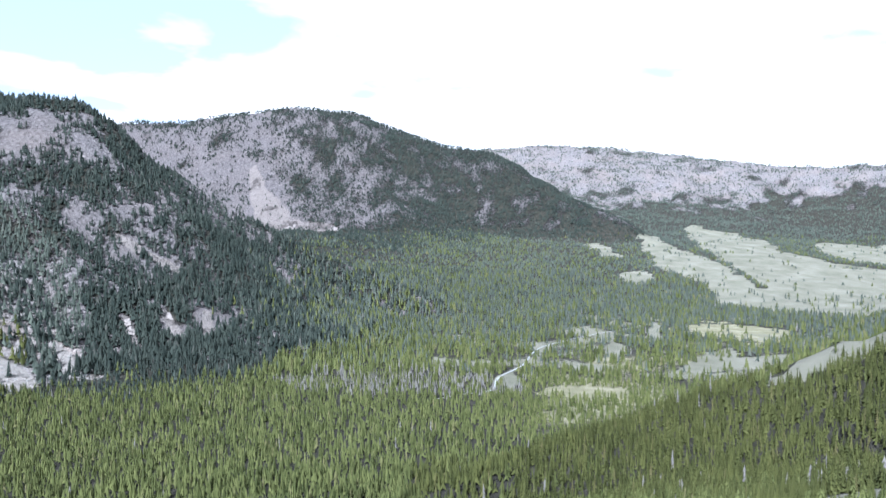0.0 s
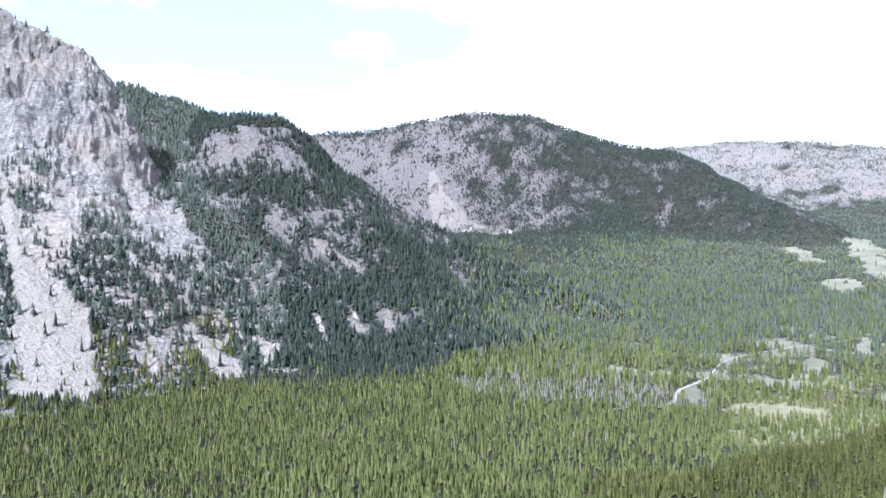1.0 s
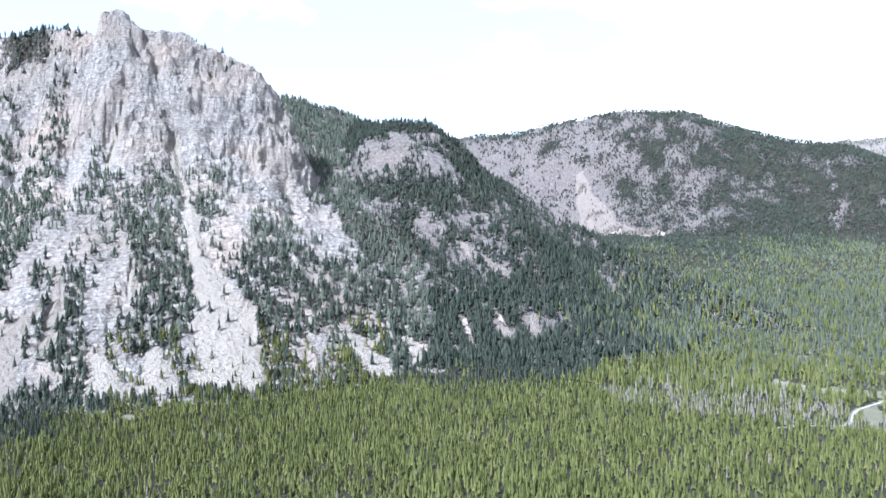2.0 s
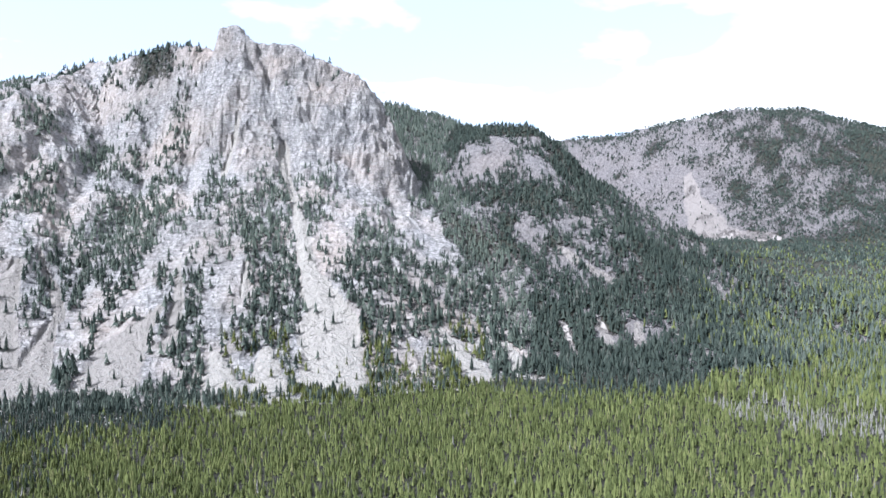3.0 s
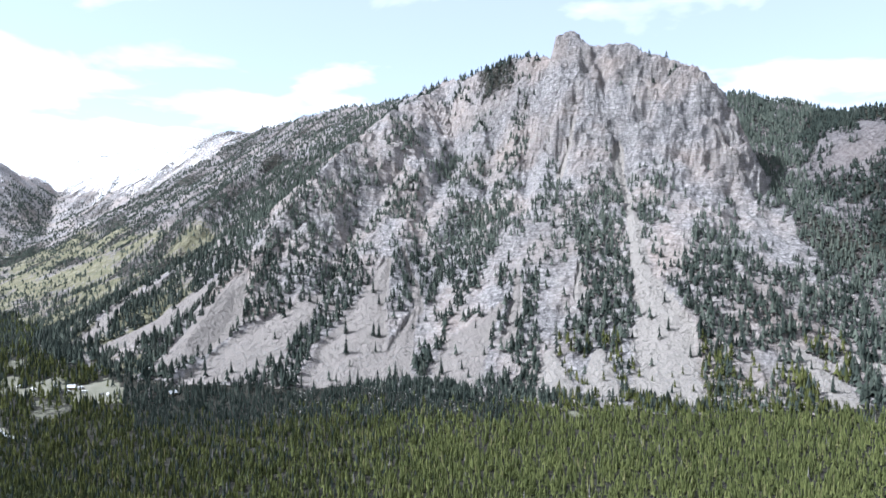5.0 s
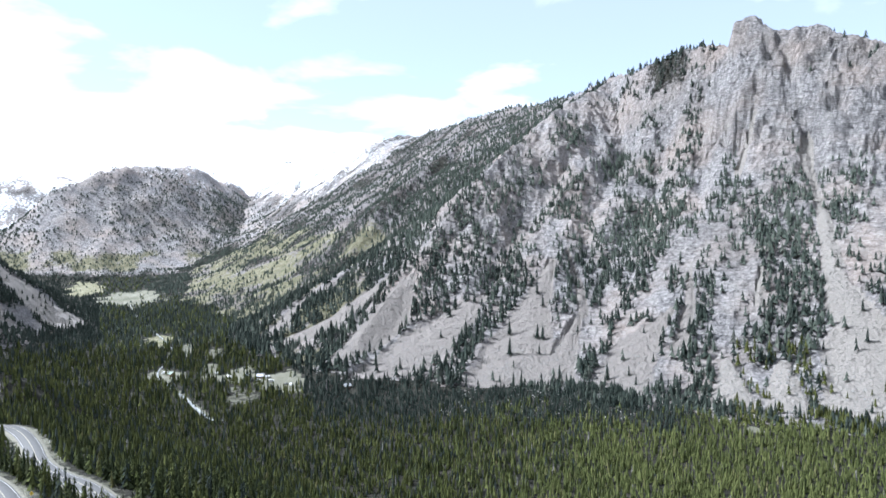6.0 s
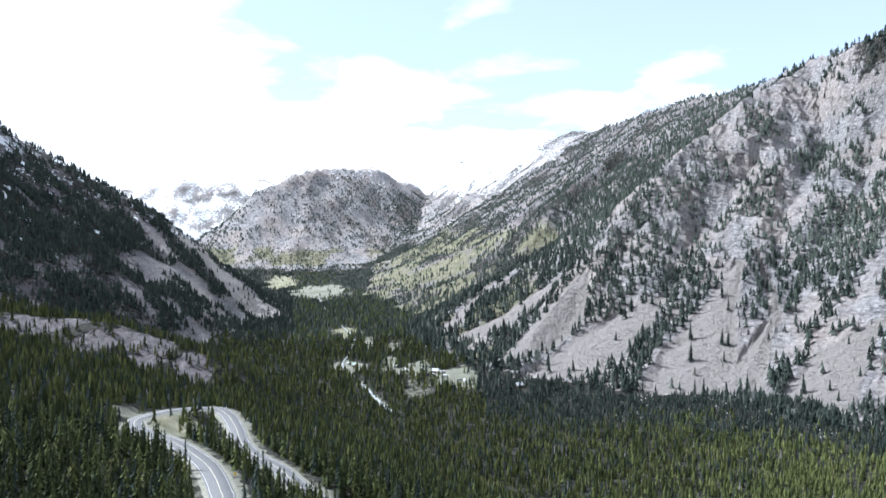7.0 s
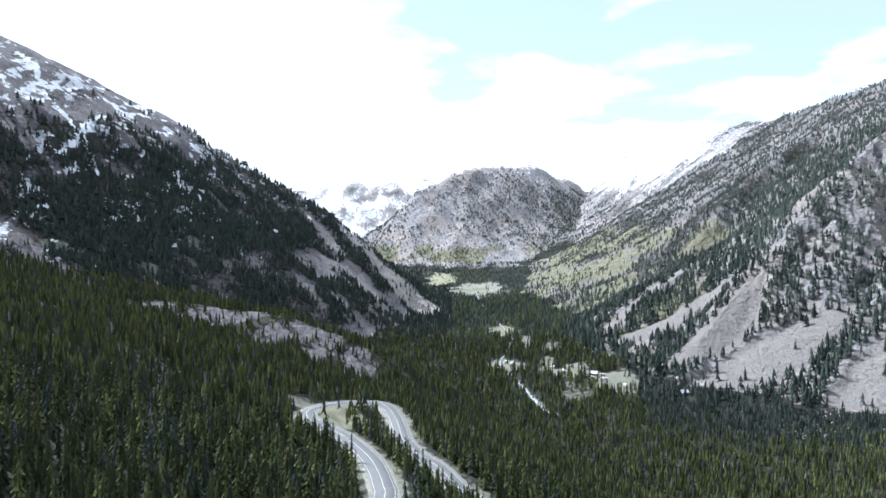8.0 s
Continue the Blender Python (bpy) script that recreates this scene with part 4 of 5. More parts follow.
def build_forests():
    """All the woods. Returns the places of the trees that stand singly: x, y, ground, height."""
    rng = np.random.default_rng(5)
    fine = [ragged_shape(6, 9, rng) for _ in range(10)]
    mid = [ragged_shape(4, 8, rng, 0.18) for _ in range(10)]
    far = [tree_shape(2, 2, rng, 0.24, 0.04) for _ in range(6)]
    tiny = [tree_shape(2, 1, rng, 0.3, 0.0) for _ in range(5)]
    bare = [tree_shape(2, 4, rng, 0.13, 0.1) for _ in range(4)]
    slim = [ragged_shape(3, 6, rng, 0.2) for _ in range(10)]
    thick = [tree_shape(3, 2, rng, 0.19, 0.05) for _ in range(10)]
    zones = [(3.5, 70, 170, 30, 150, fine, (6.5, 12), None), (3.2, 170, 300, 30, 150, mid, (6.5, 12), None), (3.2, 140, 240, -44, 30, fine, (6, 11), None), (2.5, 240, 480, -44, -6, slim, (6, 10.5), None), (3.4, 240, 480, -6, 30, thick, (6.5, 11), None),
             (3.9, 480, 760, -44, 10, thick, (5.5, 10), None), (3.35, 300, 760, 30, 112, thick, (5.5, 9.5), None), (3.6, 480, 760, 10, 30, thick, (5.5, 9.5), None),
             (3.8, 300, 760, 112, 150, thick, (6.5, 11), None), (4.6, 8, 70, -46, 314, mid, (6, 10), None), (8, 70, 420, 150, 314, mid, (7, 12), None),
             (5.4, 760, 1150, -40, 140, thick, (7, 15), None), (6.4, 1150, 1800, -40, 145, far, (8, 16), None), (8.2, 1800, 3000, -40, 130, tiny, (7, 11), None), (10.5, 3000, 4500, -40, 116, tiny, (8, 12), None),
             (6.2, 700, 1480, 2, 43, far, (8, 14), 2), (7.0, 900, 1600, 100, 145, far, (8, 14), 7), (8.0, 2000, 2900, -12, 30, tiny, (8, 13), 8), (7.0, 1150, 1700, 33, 80, far, (8, 14), 3),
             (11, 2800, 3600, 88, 112, tiny, (8, 13), 5), (6.0, 1180, 1450, 53, 62, far, (7, 12), 1)]
    labels = ["dense lodgepole pine forest on the valley floor and hillside", "grey-green pines scattered over the rock wall", "thick conifers on the rocky shoulder",
              "conifers on the long wooded ridge", "sparse trees below the snowfields", "thin woods on the grey mountain", "few trees under the snowy peaks",
              "dark conifers on the shaded mountain flank", "conifers scattered over the rounded dome", "far woods on the pale plateau ridge"]
    singles = []
    for sp, r0, r1, a0, a1, shapes, (s0, s1), only in zones:
        x, y, h, kind, scree = forest_points(rng, sp, r0, r1, a0, a1)
        if only:
            on = kind == only
            x, y, h, kind, scree = x[on], y[on], h[on], kind[on], scree[on]
        size = rng.uniform(s0, s1, len(x)) * np.where((kind == 1) | (kind == 2), np.interp(h, [20, 120], [1.3, 0.95]), 1.0)
        left = np.ones(len(x), bool)
        for x0, x1, y0, y1 in SINGLE:
            m = left & (x > x0) & (x < x1) & (y > y0) & (y < y1)
            m[np.flatnonzero(m)[90:]] = False
            singles += list(zip(x[m], y[m], h[m], size[m]))
            left &= ~m
        lone = left & (kind == 1) & (scree > 0.05) & (h < 120) & (np.hypot(x, y) < 1000)
        lone[np.flatnonzero(lone)[55:]] = False
        singles += list(zip(x[lone], y[lone], h[lone], size[lone] * 1.25))
        left &= ~lone
        dead = np.zeros(len(x), bool)
        for da, dd, deep, broad, share in DEAD:
            cx, cy = at(da, dd)
            dead |= left & (kind == 0) & (np.hypot((y - cy) / deep, (x - cx) / broad) + 0.5 * fbm(x, y, 40, 3, 83) < 0.9) & (rng.uniform(0, 1, len(x)) < share)
        dead |= left & (kind == 0) & (rng.uniform(0, 1, len(x)) < 0.004)
        joined_trees("dead_trees", "bare grey dead conifers standing in the forest", x[dead], y[dead], h[dead], size[dead] * 1.1, bare, DEADWOOD, rng)
        left &= ~dead
        for k in np.unique(kind):
            m = left & (kind == k)
            if k == 0:  # upper side darkened by needle colour for cloud shade, with some spruce; lodgepole pine below
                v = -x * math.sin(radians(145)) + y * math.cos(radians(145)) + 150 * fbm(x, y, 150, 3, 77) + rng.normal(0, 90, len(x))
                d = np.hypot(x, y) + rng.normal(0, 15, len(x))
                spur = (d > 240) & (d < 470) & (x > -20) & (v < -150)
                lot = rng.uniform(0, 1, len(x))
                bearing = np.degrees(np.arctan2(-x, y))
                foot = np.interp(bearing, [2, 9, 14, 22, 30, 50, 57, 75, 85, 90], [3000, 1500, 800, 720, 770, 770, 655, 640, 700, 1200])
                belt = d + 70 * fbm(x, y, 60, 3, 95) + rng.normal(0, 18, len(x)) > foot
                # sunlit upstream floor keeps the undarkened pine tone
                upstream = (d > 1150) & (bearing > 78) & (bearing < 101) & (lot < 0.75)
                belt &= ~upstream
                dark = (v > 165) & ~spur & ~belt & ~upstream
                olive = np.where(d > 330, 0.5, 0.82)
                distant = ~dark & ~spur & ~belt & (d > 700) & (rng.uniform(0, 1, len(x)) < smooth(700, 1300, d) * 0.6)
                for side, mat, label in ((distant, HAZY_PINE, "grey-green pines far down the valley floor"), (dark & (lot < 0.18), SPRUCE, "dense dark spruce forest on the hillside"), (dark & (lot > olive), OLIVE_NEEDLES, "dense olive-dark firs on the hillside"),
                                         (dark & (lot >= 0.18) & (lot <= olive), SHADED_NEEDLES, "thick dark firs covering the near hillside"),
                                         (spur, OLIVE_NEEDLES, "thick olive-dark firs on the near spur"), (belt & ~spur, SPRUCE, "dark blue-green spruces along the foot of the scree"), (~dark & ~spur & ~belt & ~distant, PINE, labels[0])):
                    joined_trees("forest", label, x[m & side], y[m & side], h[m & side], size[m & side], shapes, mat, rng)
                continue
            if k in (2, 8, 9):  # green and haze-greyed pines on the gentle apron down the valley
                bearing = np.degrees(np.arctan2(-x, y)) + 5 * fbm(x, y, 160, 3, 97)
                apron = m & (rng.uniform(0, 1, len(x)) < 0.85 * smooth(17, 5, bearing + rng.normal(0, 1.5, len(x)))) & (h < 125 + 40 * fbm(x, y, 200, 3, 98) + rng.normal(0, 15, len(x)))
                green = apron & (rng.uniform(0, 1, len(x)) < 0.4)
                joined_trees("forest", "green pines on the gentle slope down the valley", x[green], y[green], h[green], size[green], shapes, PINE, rng, 0.03, 1.15)
                joined_trees("forest", "grey-green pines far down the valley floor", x[apron & ~green], y[apron & ~green], h[apron & ~green], size[apron & ~green], shapes, HAZY_PINE, rng, 0.03, 1.15)
                m = m & ~apron
            if k == 1:  # dark spruces on the lower slopes of the wall, haze-greyed pines on its ledges
                bearing = np.degrees(np.arctan2(-x, y))
                fringe = m & (h < 50 + 25 * fbm(x, y, 60, 3, 99)) & (bearing > 31) & (bearing < 52) & (rng.uniform(0, 1, len(x)) < 0.65)
                joined_trees("forest", "olive-green pines creeping up the foot of the rock wall", x[fringe], y[fringe], h[fringe], size[fringe], shapes, OLIVE_NEEDLES, rng, 0.03, 1.1)
                m = m & ~fringe
                low = m & ((h < 150) | (h > 395)) & (rng.uniform(0, 1, len(x)) < 0.65)
                joined_trees("forest", "dark spruces between the scree fans and along the brow", x[low], y[low], h[low], size[low], shapes, SPRUCE, rng, 0.03, 1.35)
                m = m & ~low
            joined_trees("forest", labels[k], x[m], y[m], h[m], size[m], shapes, HAZY_PINE if k in (1, 3, 4, 5, 6, 9) else SPRUCE, rng, 0.03, 1.35 if k in (1, 2, 7) else 1.15)
    return singles


SINGLES = build_forests()


# ---------------------------------------------------------------- helpers for things
def part(name, bm, mat, parent=None, label=""):
    """Links a bmesh as one mesh object under a thing or a part."""
    me = bpy.data.meshes.new(name)
    bm.to_mesh(me)
    bm.free()
    me.materials.append(mat)
    ob = new(name, me)
    ob.parent = parent
    return tagged(ob, label)


def box(bm, x0, x1, y0, y1, z0, z1, bevel=0.0):
    made = bmesh.ops.create_cube(bm, size=1.0, matrix=Matrix.LocRotScale(((x0 + x1) / 2, (y0 + y1) / 2, (z0 + z1) / 2), None, (x1 - x0, y1 - y0, z1 - z0)))
    if bevel:
        bmesh.ops.bevel(bm, geom=list({e for v in made["verts"] for e in v.link_edges}), offset=bevel, segments=2, affect="EDGES")
    return bm


def rod(bm, x, y, z0, z1, r0, r1=None, sides=8):
    bmesh.ops.create_cone(bm, segments=sides, radius1=r0, radius2=r0 if r1 is None else r1, depth=z1 - z0, cap_ends=True, matrix=Matrix.Translation((x, y, (z0 + z1) / 2)))
    return bm


# ---------------------------------------------------------------- single trees
def conifer(rng, name, label, mat, group="conifers on the near slopes"):
    """A conifer of height 1: a tapered trunk and a crown of ragged drooping whorls."""
    root = new(name)
    root.empty_display_size = 0.2
    tagged(root, label, "tree", group)
    part("trunk", rod(bmesh.new(), 0, 0, -0.03, 0.97, 0.017, 0.002, 7), BARK, root)
    bm = bmesh.new()
    tiers = 14
    for k in range(tiers):
        f = k / (tiers - 1)
        top, r = 0.985 - 0.80 * f, (0.018 + 0.15 * f ** 0.85) * rng.uniform(0.85, 1.12)
        hub = bm.verts.new((rng.normal(0, 0.004), rng.normal(0, 0.004), top))
        n, turn = 9, rng.uniform(0, 6.28)
        rim = []
        for q in range(2 * n):
            a = turn + math.pi * q / n
            rr = r * (rng.uniform(0.8, 1.2) if q % 2 == 0 else rng.uniform(0.42, 0.62))
            rim.append(bm.verts.new((rr * math.cos(a), rr * math.sin(a), top - (0.075 + 0.10 * f) * (1.0 if q % 2 == 0 else 0.55) - 0.01 * rng.uniform(-1, 1))))
        for q in range(2 * n):
            bm.faces.new((hub, rim[q], rim[(q + 1) % (2 * n)]))
    crown = part("crown", bm, mat, root)
    set_value(crown.data, "tint", np.full(len(crown.data.vertices), 0.2 + 0.6 * rng.random()))
    return root


def build_single_trees():
    rng = np.random.default_rng(11)
    kinds = []
    for i in range(4):
        kinds.append(conifer(rng, "spruce_tree", "dark green spruce standing in the dense hillside forest", SHADED_NEEDLES))
    for i in range(4):
        kinds.append(conifer(rng, "pine_tree", "sunlit olive-green lodgepole pine on the near spur", OLIVE_NEEDLES))
    for i in range(4):
        kinds.append(conifer(rng, "spruce_tree", "lone dark spruce standing on pale scree", SPRUCE, "lone spruces on the scree"))
    for i, (x, y, z, size) in enumerate(SINGLES):
        src = kinds[int(rng.integers(0, 4)) + (4 if x > 0 else 8 if math.hypot(x, y) > 600 else 0)]
        ob = copy_thing(src, pose(x, y, z - 0.2, rng.normal(0, 1.5), rng.normal(0, 1.5), rng.uniform(0, 360)))
        wide = size * rng.uniform(0.9, 1.25)
        ob.scale = (wide, wide, size)
    for src in kinds:
        for o in (*src.children_recursive, src):
            bpy.data.objects.remove(o)


build_single_trees()


# ---------------------------------------------------------------- road
def ribbon(line, offsets, lift):
    """A strip along a line: cross rows at sideways offsets, each lifted."""
    p = line[:, :2]
    t = np.gradient(p, axis=0)
    t /= np.linalg.norm(t, axis=1)[:, None]
    nrm = np.stack([-t[:, 1], t[:, 0]], 1)
    rows = [np.column_stack([p + nrm * o, line[:, 2] + z]) for o, z in zip(offsets, lift)]
    co = np.stack(rows, 1)
    n, k = co.shape[:2]
    idx = np.arange(n * k).reshape(n, k)
    quads = np.stack([idx[:-1, :-1].ravel(), idx[:-1, 1:].ravel(), idx[1:, 1:].ravel(), idx[1:, :-1].ravel()], 1)[:, ::-1]
    return co.reshape(-1, 3), quads


def build_road():
    road = new("road", mesh_of("road", *ribbon(ROAD_LINE, (-3.9, -3.6, 0, 3.6, 3.9), (-0.6, 0.42, 0.50, 0.42, -0.6))))
    road.data.materials.append(ASPHALT)
    tagged(road, "grey asphalt road winding through a hairpin bend", "road", "", "structure")
    for name, off, mat, label in (("edge_line", -3.1, PAINT_WHITE, "worn white edge line"), ("edge_line", 3.1, PAINT_WHITE, "worn white edge line"),
                                  ("centre_line", 0.0, PAINT_YELLOW, "worn pale yellow centre line")):
        ob = new(name, mesh_of(name, *ribbon(ROAD_LINE, (off - 0.08, off + 0.08), (0.512, 0.512) if off == 0 else (0.45, 0.45))))
        ob.data.materials.append(mat)
        ob.parent = road
        tagged(ob, label)
    verge = new("trim", mesh_of("verge", *ribbon(ROAD_LINE, (-6.0, -4.9, -3.8, 3.8, 4.9, 6.0), (-0.9, 0.15, 0.3, 0.3, 0.15, -0.9))))
    verge.data.materials.append(GRAVEL)
    tagged(verge, "pale gravel shoulders along the asphalt road", "verge", "", "structure")


build_road()


def creek(name, line, label):
    rows = np.array([(*at(a, d), w) for a, d, w in line])
    dense = spline(rows, 6.0)
    z = land_at(dense[:, 0], dense[:, 1])[0]
    z = np.convolve(np.pad(z, 8, mode="edge"), np.ones(17) / 17, mode="valid") + 0.7
    co, quads = ribbon(np.column_stack([dense[:, :2], z]), (-2.0, -0.7, 0.7, 2.0), (0, 0.05, 0.05, 0))
    co = co.reshape(-1, 4, 3)
    mid = co.mean(axis=1, keepdims=True)
    co = (mid + (co - mid) * np.clip(dense[:, 2] / 7.0, 0.2, 1.0)[:, None, None]).reshape(-1, 3)
    ob = new(name, mesh_of(name, co, quads))
    ob.data.materials.append(WATER)
    return tagged(ob, label, "water", "", "structure")


# this strip is a white-tan track; the water on it is added
creek("water", STREAMS[0][0], "pale rushing creek between gravel banks and trees")
creek("water", STREAMS[1][0], "creek winding down the wooded valley floor")


# ---------------------------------------------------------------- boulders on the scree
def build_boulders():
    rng = np.random.default_rng(23)
    xs, ys = scatter(rng, 5.0, 660, 1120, 24, 90)
    h, kind, scree = land_at(xs, ys)
    keep = (scree > 0.02) & (rng.uniform(0, 1, len(xs)) < np.where(h < 45, 0.9, 0.1))
    xs, ys, h = xs[keep], ys[keep], h[keep]
    shapes = []
    for _ in range(6):
        co = np.array([(1, 0, 0), (-1, 0, 0), (0, 1, 0), (0, -1, 0), (0, 0, 1), (0, 0, -1)], float) * rng.uniform(0.55, 1.1, (6, 3)) + rng.normal(0, 0.12, (6, 3))
        shapes.append((co * (0.5, 0.5, 0.4), np.array([(0, 2, 4), (2, 1, 4), (1, 3, 4), (3, 0, 4), (2, 0, 5), (1, 2, 5), (3, 1, 5), (0, 3, 5)])))
    size = 0.6 + 2.6 * rng.random(len(xs)) ** 3 + np.where(h < 45, 0.7, 0.0)
    ob = joined_trees("boulders", "grey angular boulders strewn over the scree fans", xs, ys, h + 0.4, size, shapes, BOULDER, rng, 0.0)
    tagged(ob, "", "rocks")


build_boulders()


# ---------------------------------------------------------------- camp on the valley floor
def on_land(x, y):
    return float(land_at(np.array([float(x)]), np.array([float(y)]))[0][0])


def camper():
    """A white camping trailer."""
    root = new("camper")
    body = part("body", box(bmesh.new(), -3.6, 3.6, -1.25, 1.25, 0.55, 3.1, 0.22), WHITE_METAL, root)
    part("stripe", box(bmesh.new(), -3.4, 3.4, -1.27, 1.27, 1.15, 1.35), GREY_METAL, body, "grey stripe round the body")
    for x0 in (-2.8, -0.6, 1.9):
        for side in (-1, 1):
            part("window", box(bmesh.new(), x0, x0 + 0.9, side * 1.265 - 0.02, side * 1.265 + 0.02, 1.7, 2.4), DARK_GLASS, body, "dark window pane")
    part("door", box(bmesh.new(), 0.6, 1.3, -1.29, -1.25, 0.7, 2.55, 0.01), GREY_METAL, body)
    part("air_conditioner", box(bmesh.new(), -0.5, 0.5, -0.4, 0.4, 3.08, 3.4, 0.1), WHITE_METAL, root)
    part("tow_bar", box(bmesh.new(), 3.5, 4.8, -0.08, 0.08, 0.5, 0.62), GREY_METAL, root)
    for x0 in (-0.7, 0.3):
        for side in (-1, 1):
            bm = bmesh.new()
            bmesh.ops.create_cone(bm, segments=14, radius1=0.36, radius2=0.36, depth=0.24, cap_ends=True,
                                  matrix=Matrix.Translation((x0, side * 1.1, 0.36)) @ Matrix.Rotation(radians(90), 4, "X"))
            part("wheel", bm, RUBBER, root)
    return tagged(root, "white camping trailer parked on the gravel campground", "camper", "trailers on the campground")


def pickup():
    root = new("pickup_truck")
    bm = box(bmesh.new(), -2.7, 2.7, -0.95, 0.95, 0.5, 1.15, 0.12)
    body = part("body", bm, CAR_PAINT, root)
    part("cab", box(bmesh.new(), -0.5, 1.2, -0.85, 0.85, 1.1, 1.8, 0.2), CAR_PAINT, root)
    part("windscreen", box(bmesh.new(), -0.35, 1.05, -0.87, 0.87, 1.28, 1.65), DARK_GLASS, root, "dark window glass")
    for x0 in (-1.7, 1.7):
        for side in (-1, 1):
            bm = bmesh.new()
            bmesh.ops.create_cone(bm, segments=14, radius1=0.38, radius2=0.38, depth=0.26, cap_ends=True,
                                  matrix=Matrix.Translation((x0, side * 0.86, 0.38)) @ Matrix.Rotation(radians(90), 4, "X"))
            part("wheel", bm, RUBBER, root)
    return tagged(root, "dark grey pickup truck parked beside a trailer", "truck", "trucks on the campground")


def cabin(roof_mat, label):
    """A small gabled log cabin."""
    root = new("cabin")
    bm = box(bmesh.new(), -4.5, 4.5, -3, 3, -0.5, 2.7)
    for x0 in (-4.5, 4.5):
        a, b, c = bm.verts.new((x0, -3, 2.7)), bm.verts.new((x0, 3, 2.7)), bm.verts.new((x0, 0, 4.9))
        bm.faces.new((a, b, c))
    part("wall", bm, LOGS, root)
    bm = bmesh.new()
    for side in (-1, 1):
        pts = [(x, side * y, z) for x in (-5.1, 5.1) for y, z in ((0, 5.05), (3.7, 2.35), (3.7, 2.2), (0, 4.85))]
        v = [bm.verts.new(p) for p in pts]
        for f in ((0, 1, 5, 4), (1, 2, 6, 5), (2, 3, 7, 6), (0, 3, 2, 1), (4, 5, 6, 7)):
            bm.faces.new([v[i] for i in f])
    roof = part("roof", bm, roof_mat, root)
    part("chimney", box(bmesh.new(), 2.2, 3.0, 0.5, 1.2, 3.6, 5.9), BOULDER, roof, "stone chimney")
    part("door", box(bmesh.new(), -0.5, 0.5, -3.05, -2.98, -0.1, 2.0), DARK_WOOD, root)
    for x0 in (-3.2, 1.9):
        for side in (-1, 1):
            window = part("window", box(bmesh.new(), x0 - 0.08, x0 + 1.28, side * 3.02 - 0.03, side * 3.02 + 0.03, 0.82, 2.08), WHITE_METAL, root, "white window frame")
            part("pane", box(bmesh.new(), x0, x0 + 1.2, side * 3.05 - 0.02, side * 3.05 + 0.02, 0.9, 2.0), DARK_GLASS, window)
    return tagged(root, label, "cabin", "cabins on the valley floor")


WHITE_METAL = plain_material("white painted metal", (0.62, 0.62, 0.61), (0.8, 0.8, 0.79), 0.8, 0.4)
GREY_METAL = plain_material("grey metal", (0.22, 0.23, 0.24), (0.34, 0.35, 0.36), 0.8, 0.45)
DARK_GLASS = plain_material("dark glass", (0.015, 0.018, 0.02), (0.03, 0.035, 0.04), 0.5, 0.08)
RUBBER = plain_material("rubber", (0.02, 0.02, 0.02), (0.05, 0.05, 0.05), 4.0, 0.9)
CAR_PAINT = plain_material("dark car paint", (0.06, 0.065, 0.075), (0.10, 0.105, 0.115), 1.0, 0.3)
LOGS = plain_material("weathered logs", (0.12, 0.085, 0.055), (0.26, 0.19, 0.125), 1.5, 0.9, 0.05)
DARK_WOOD = plain_material("dark wood", (0.06, 0.04, 0.03), (0.12, 0.085, 0.06), 2.0, 0.85)
ROOF_GREEN = plain_material("green metal roof", (0.10, 0.15, 0.12), (0.17, 0.22, 0.18), 0.6, 0.5)
ROOF_GREY = plain_material("grey metal roof", (0.36, 0.37, 0.38), (0.55, 0.56, 0.57), 0.6, 0.45)
SIGN_YELLOW = plain_material("yellow sign", (0.62, 0.42, 0.03), (0.75, 0.52, 0.05), 3.0, 0.5)
LEAVES = needle_material("young leaves", (0.10, 0.13, 0.04), (0.20, 0.24, 0.08), (0.24, 0.22, 0.10))


def place_camp():
    rng = random.Random(4)
    for make, places in ((camper, [(91.8, 901, 40), (90.5, 903, 65), (90.2, 877, 20), (88.9, 880, 110), (88.6, 858, 75), (87.0, 829, 10), (96.5, 950, 130), (92.6, 925, 95), (89.6, 868, 35)]),
                         (pickup, [(90.1, 920, 20), (88.7, 880, 60), (87.4, 838, 100), (94.2, 938, 30), (91.3, 930, 80)])):
        src = make()
        for i, (az, d, turn) in enumerate(places):
            x, y = at(az, d)
            m = pose(x, y, on_land(x, y), 0, 0, turn + rng.uniform(-6, 6))
            if i == 0:
                src.matrix_basis = m
            else:
                copy_thing(src, m)
    for mat, label, az, d, turn in ((ROOF_GREEN, "log cabin with a green metal roof among the trees", 96.0, 932, 25), (ROOF_GREY, "log cabin with a pale grey metal roof by the campground", 89.4, 884, 70),
                                    (ROOF_GREY, "small log cabin with a pale roof at the scree's foot", 82.6, 800, 120)):
        ob = cabin(mat, label)
        x, y = at(az, d)
        ob.matrix_basis = pose(x, y, on_land(x, y) + 0.4, 0, 0, turn)


place_camp()


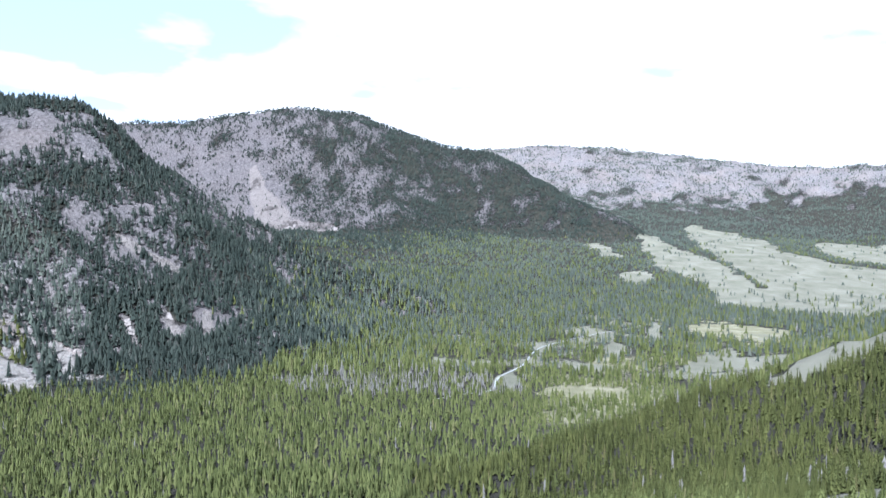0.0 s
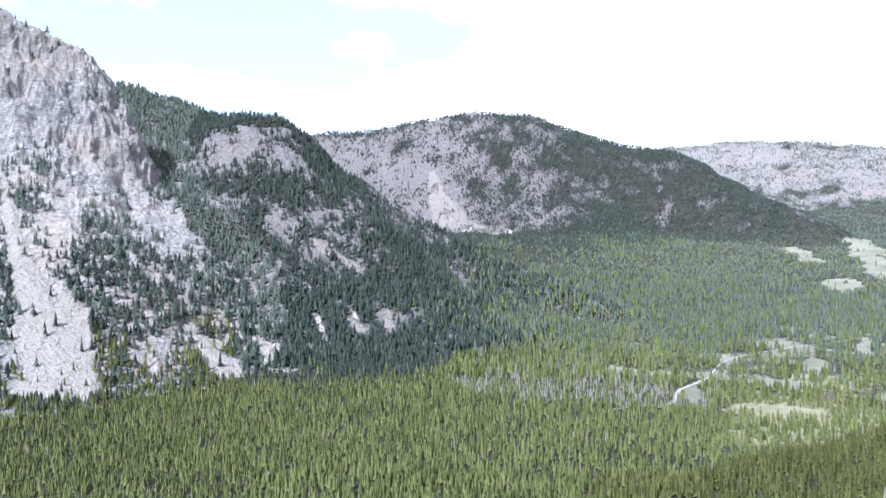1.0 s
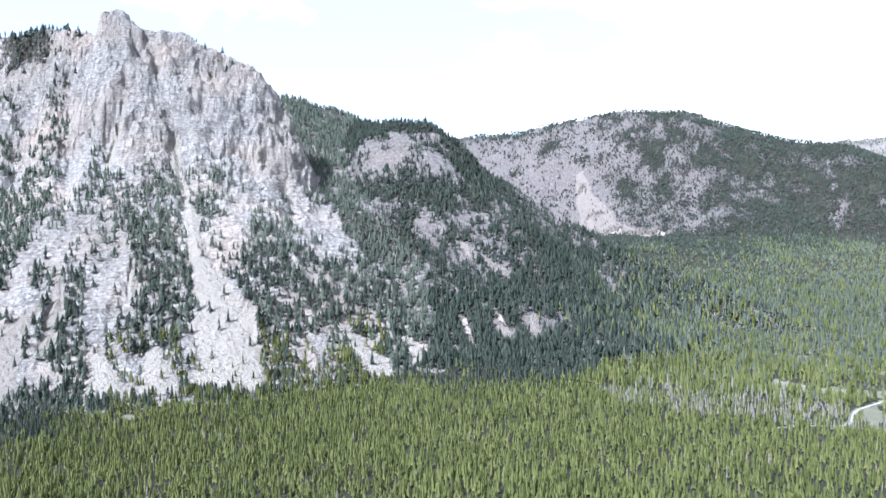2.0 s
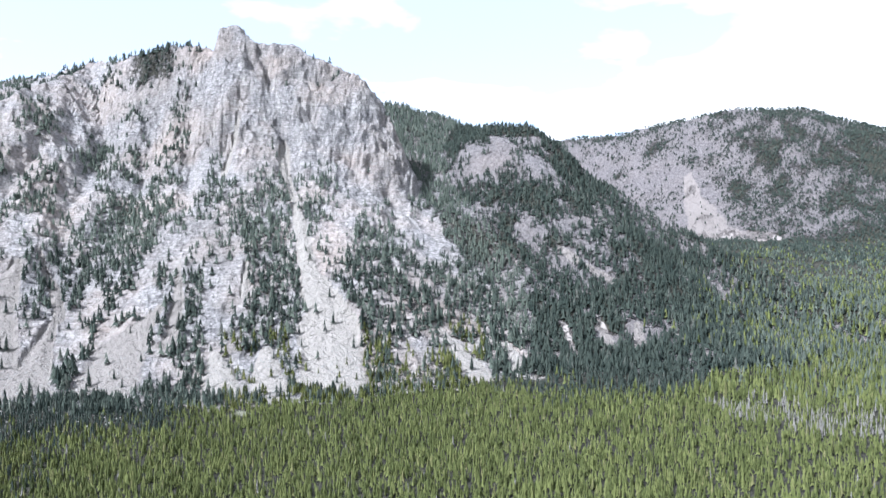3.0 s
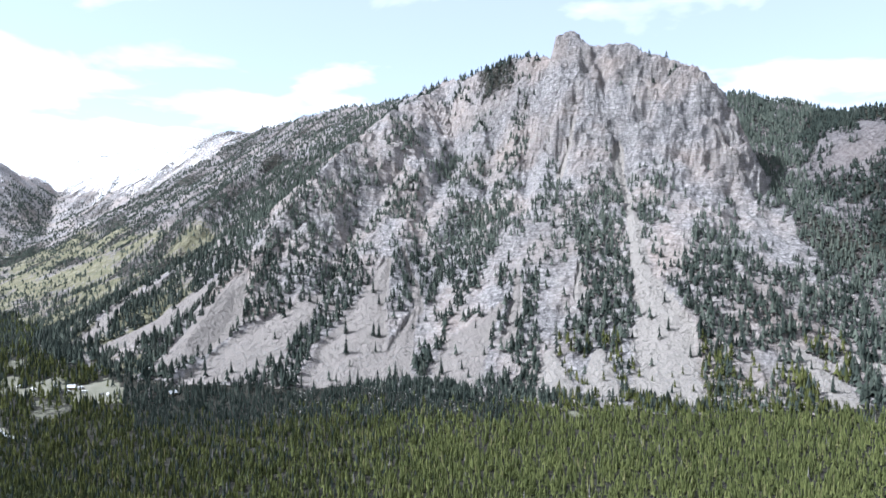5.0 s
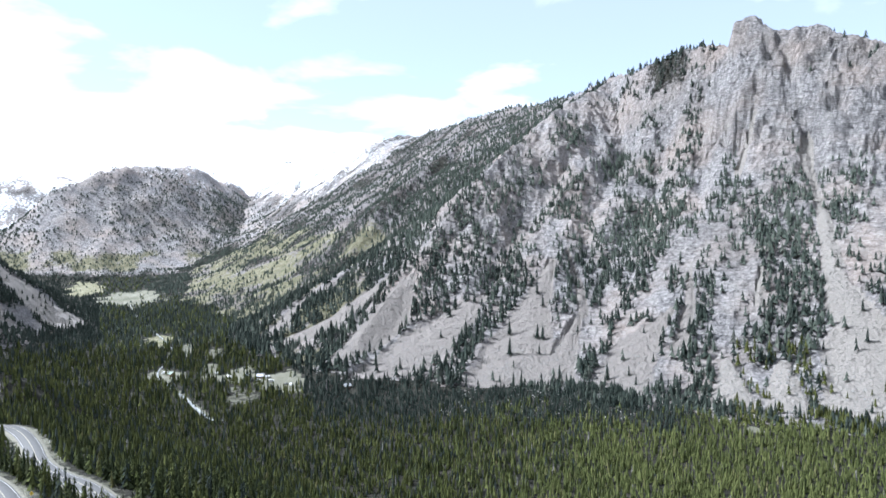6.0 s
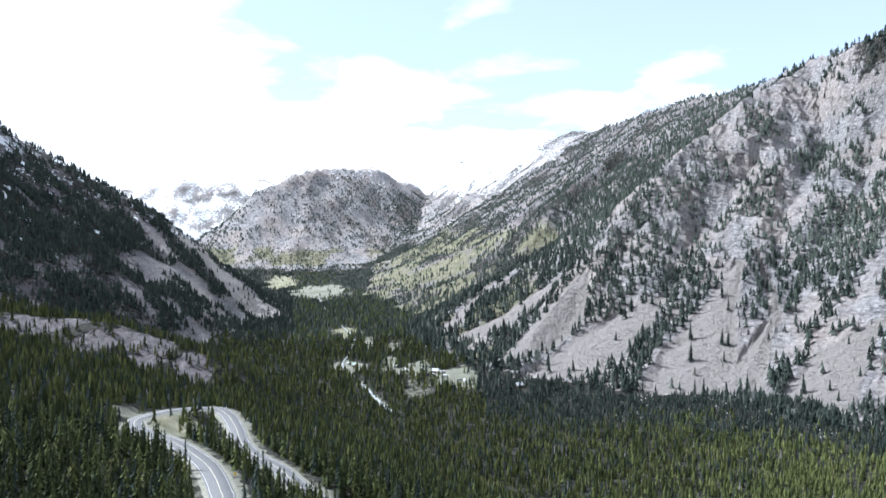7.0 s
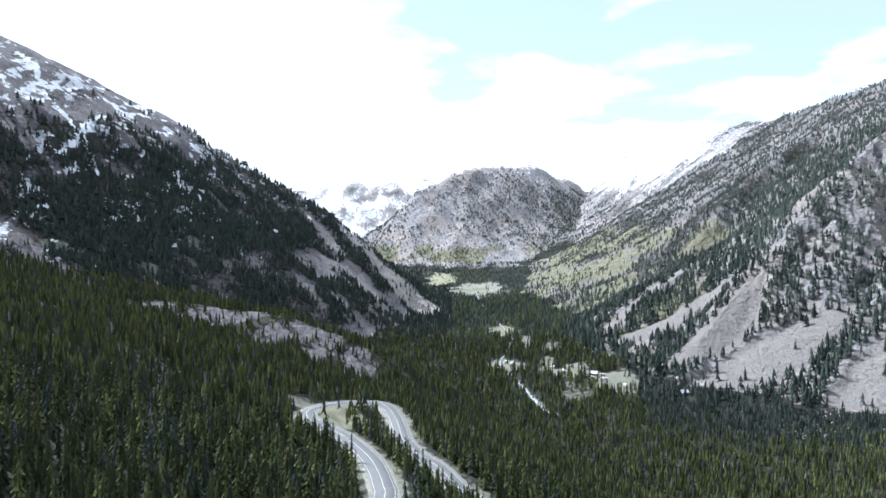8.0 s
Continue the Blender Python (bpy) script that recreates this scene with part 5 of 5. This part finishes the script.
# ---------------------------------------------------------------- by the road
def road_sign(x, y, turn):
    root = new("road_sign")
    z = on_land(x, y)
    part("post", rod(bmesh.new(), 0, 0, -0.4, 2.9, 0.05, 0.05, 8), GREY_METAL, root)
    bm = box(bmesh.new(), -0.45, 0.45, -0.02, 0.02, -0.45, 0.45, 0.015)
    panel = part("panel", bm, SIGN_YELLOW, root, "yellow diamond warning panel")
    panel.matrix_basis = pose(0, -0.08, 2.5) @ Matrix.Rotation(radians(45), 4, "Y")
    bm = box(bmesh.new(), -0.05, 0.05, -0.012, 0.0, -0.28, 0.2)
    box(bm, -0.05, 0.24, -0.012, 0.0, 0.12, 0.22)
    mark = part("arrow", bm, RUBBER, panel, "black bent arrow")
    mark.matrix_basis = pose(0, -0.022, 0) @ Matrix.Rotation(radians(-45), 4, "Y")
    root.matrix_basis = pose(x, y, z, 0, 0, turn)
    return tagged(root, "yellow diamond warning sign on a grey post by the road", "sign")


def marker_post(x, y):
    root = new("marker_post")
    part("post", rod(bmesh.new(), 0, 0, -0.3, 1.3, 0.05, 0.045, 8), WHITE_METAL, root)
    part("reflector", box(bmesh.new(), -0.06, 0.06, -0.065, -0.05, 1.0, 1.2), GREY_METAL, root, "grey reflector")
    root.matrix_basis = pose(x, y, on_land(x, y), 0, 0, 30)
    return tagged(root, "white roadside marker post on the gravel verge", "post", "marker posts along the bend")


def leafy_shrub(x, y, size, rng):
    """A young leafy tree: a forked stem and a crown of many small clumps."""
    root = new("leafy_tree")
    bm = rod(bmesh.new(), 0, 0, -0.2, size * 0.45, 0.09, 0.05, 7)
    for k in range(5):
        a = k * 1.26
        m = Matrix.Translation((0, 0, size * 0.3)) @ Matrix.Rotation(a, 4, "Z") @ Matrix.Rotation(radians(28), 4, "Y") @ Matrix.Translation((0, 0, size * 0.22))
        bmesh.ops.create_cone(bm, segments=5, radius1=0.045, radius2=0.015, depth=size * 0.45, cap_ends=True, matrix=m)
    part("trunk", bm, BARK, root)
    bm = bmesh.new()
    for _ in range(260):
        a, e, r = rng.uniform(0, 6.283), rng.uniform(-0.7, 1.57), rng.uniform(0.45, 1.0) ** 0.6
        c = Vector((math.cos(a) * math.cos(e) * r * size * 0.33, math.sin(a) * math.cos(e) * r * size * 0.33, size * 0.62 + math.sin(e) * r * size * 0.36))
        n = Vector((rng.gauss(0, 1), rng.gauss(0, 1), rng.gauss(0.6, 1))).normalized()
        t = n.orthogonal().normalized()
        b, q = n.cross(t), rng.uniform(0.12, 0.26)
        v = [bm.verts.new(c + t * q), bm.verts.new(c + b * q * 0.7), bm.verts.new(c - t * q), bm.verts.new(c - b * q * 0.7)]
        bm.faces.new(v)
    crown = part("crown", bm, LEAVES, root)
    set_value(crown.data, "tint", np.full(len(crown.data.vertices), 0.7))
    root.matrix_basis = pose(x, y, on_land(x, y), 0, 0, rng.uniform(0, 360))
    return tagged(root, "pale green young leafy tree at the forest edge", "tree", "leafy trees by the road")


road_sign(-222.5, -58.5, 80)
for px, py in ((-369, -104), (-366, -118), (-352, -131), (-336, -83), (-304, -71)):
    marker_post(px, py)
LEAFY = random.Random(9)
for px, py, ps in ((-266, -39, 6.5), (-306, -58, 4.5), (-392, -92, 5.0)):
    leafy_shrub(px, py, ps, LEAFY)
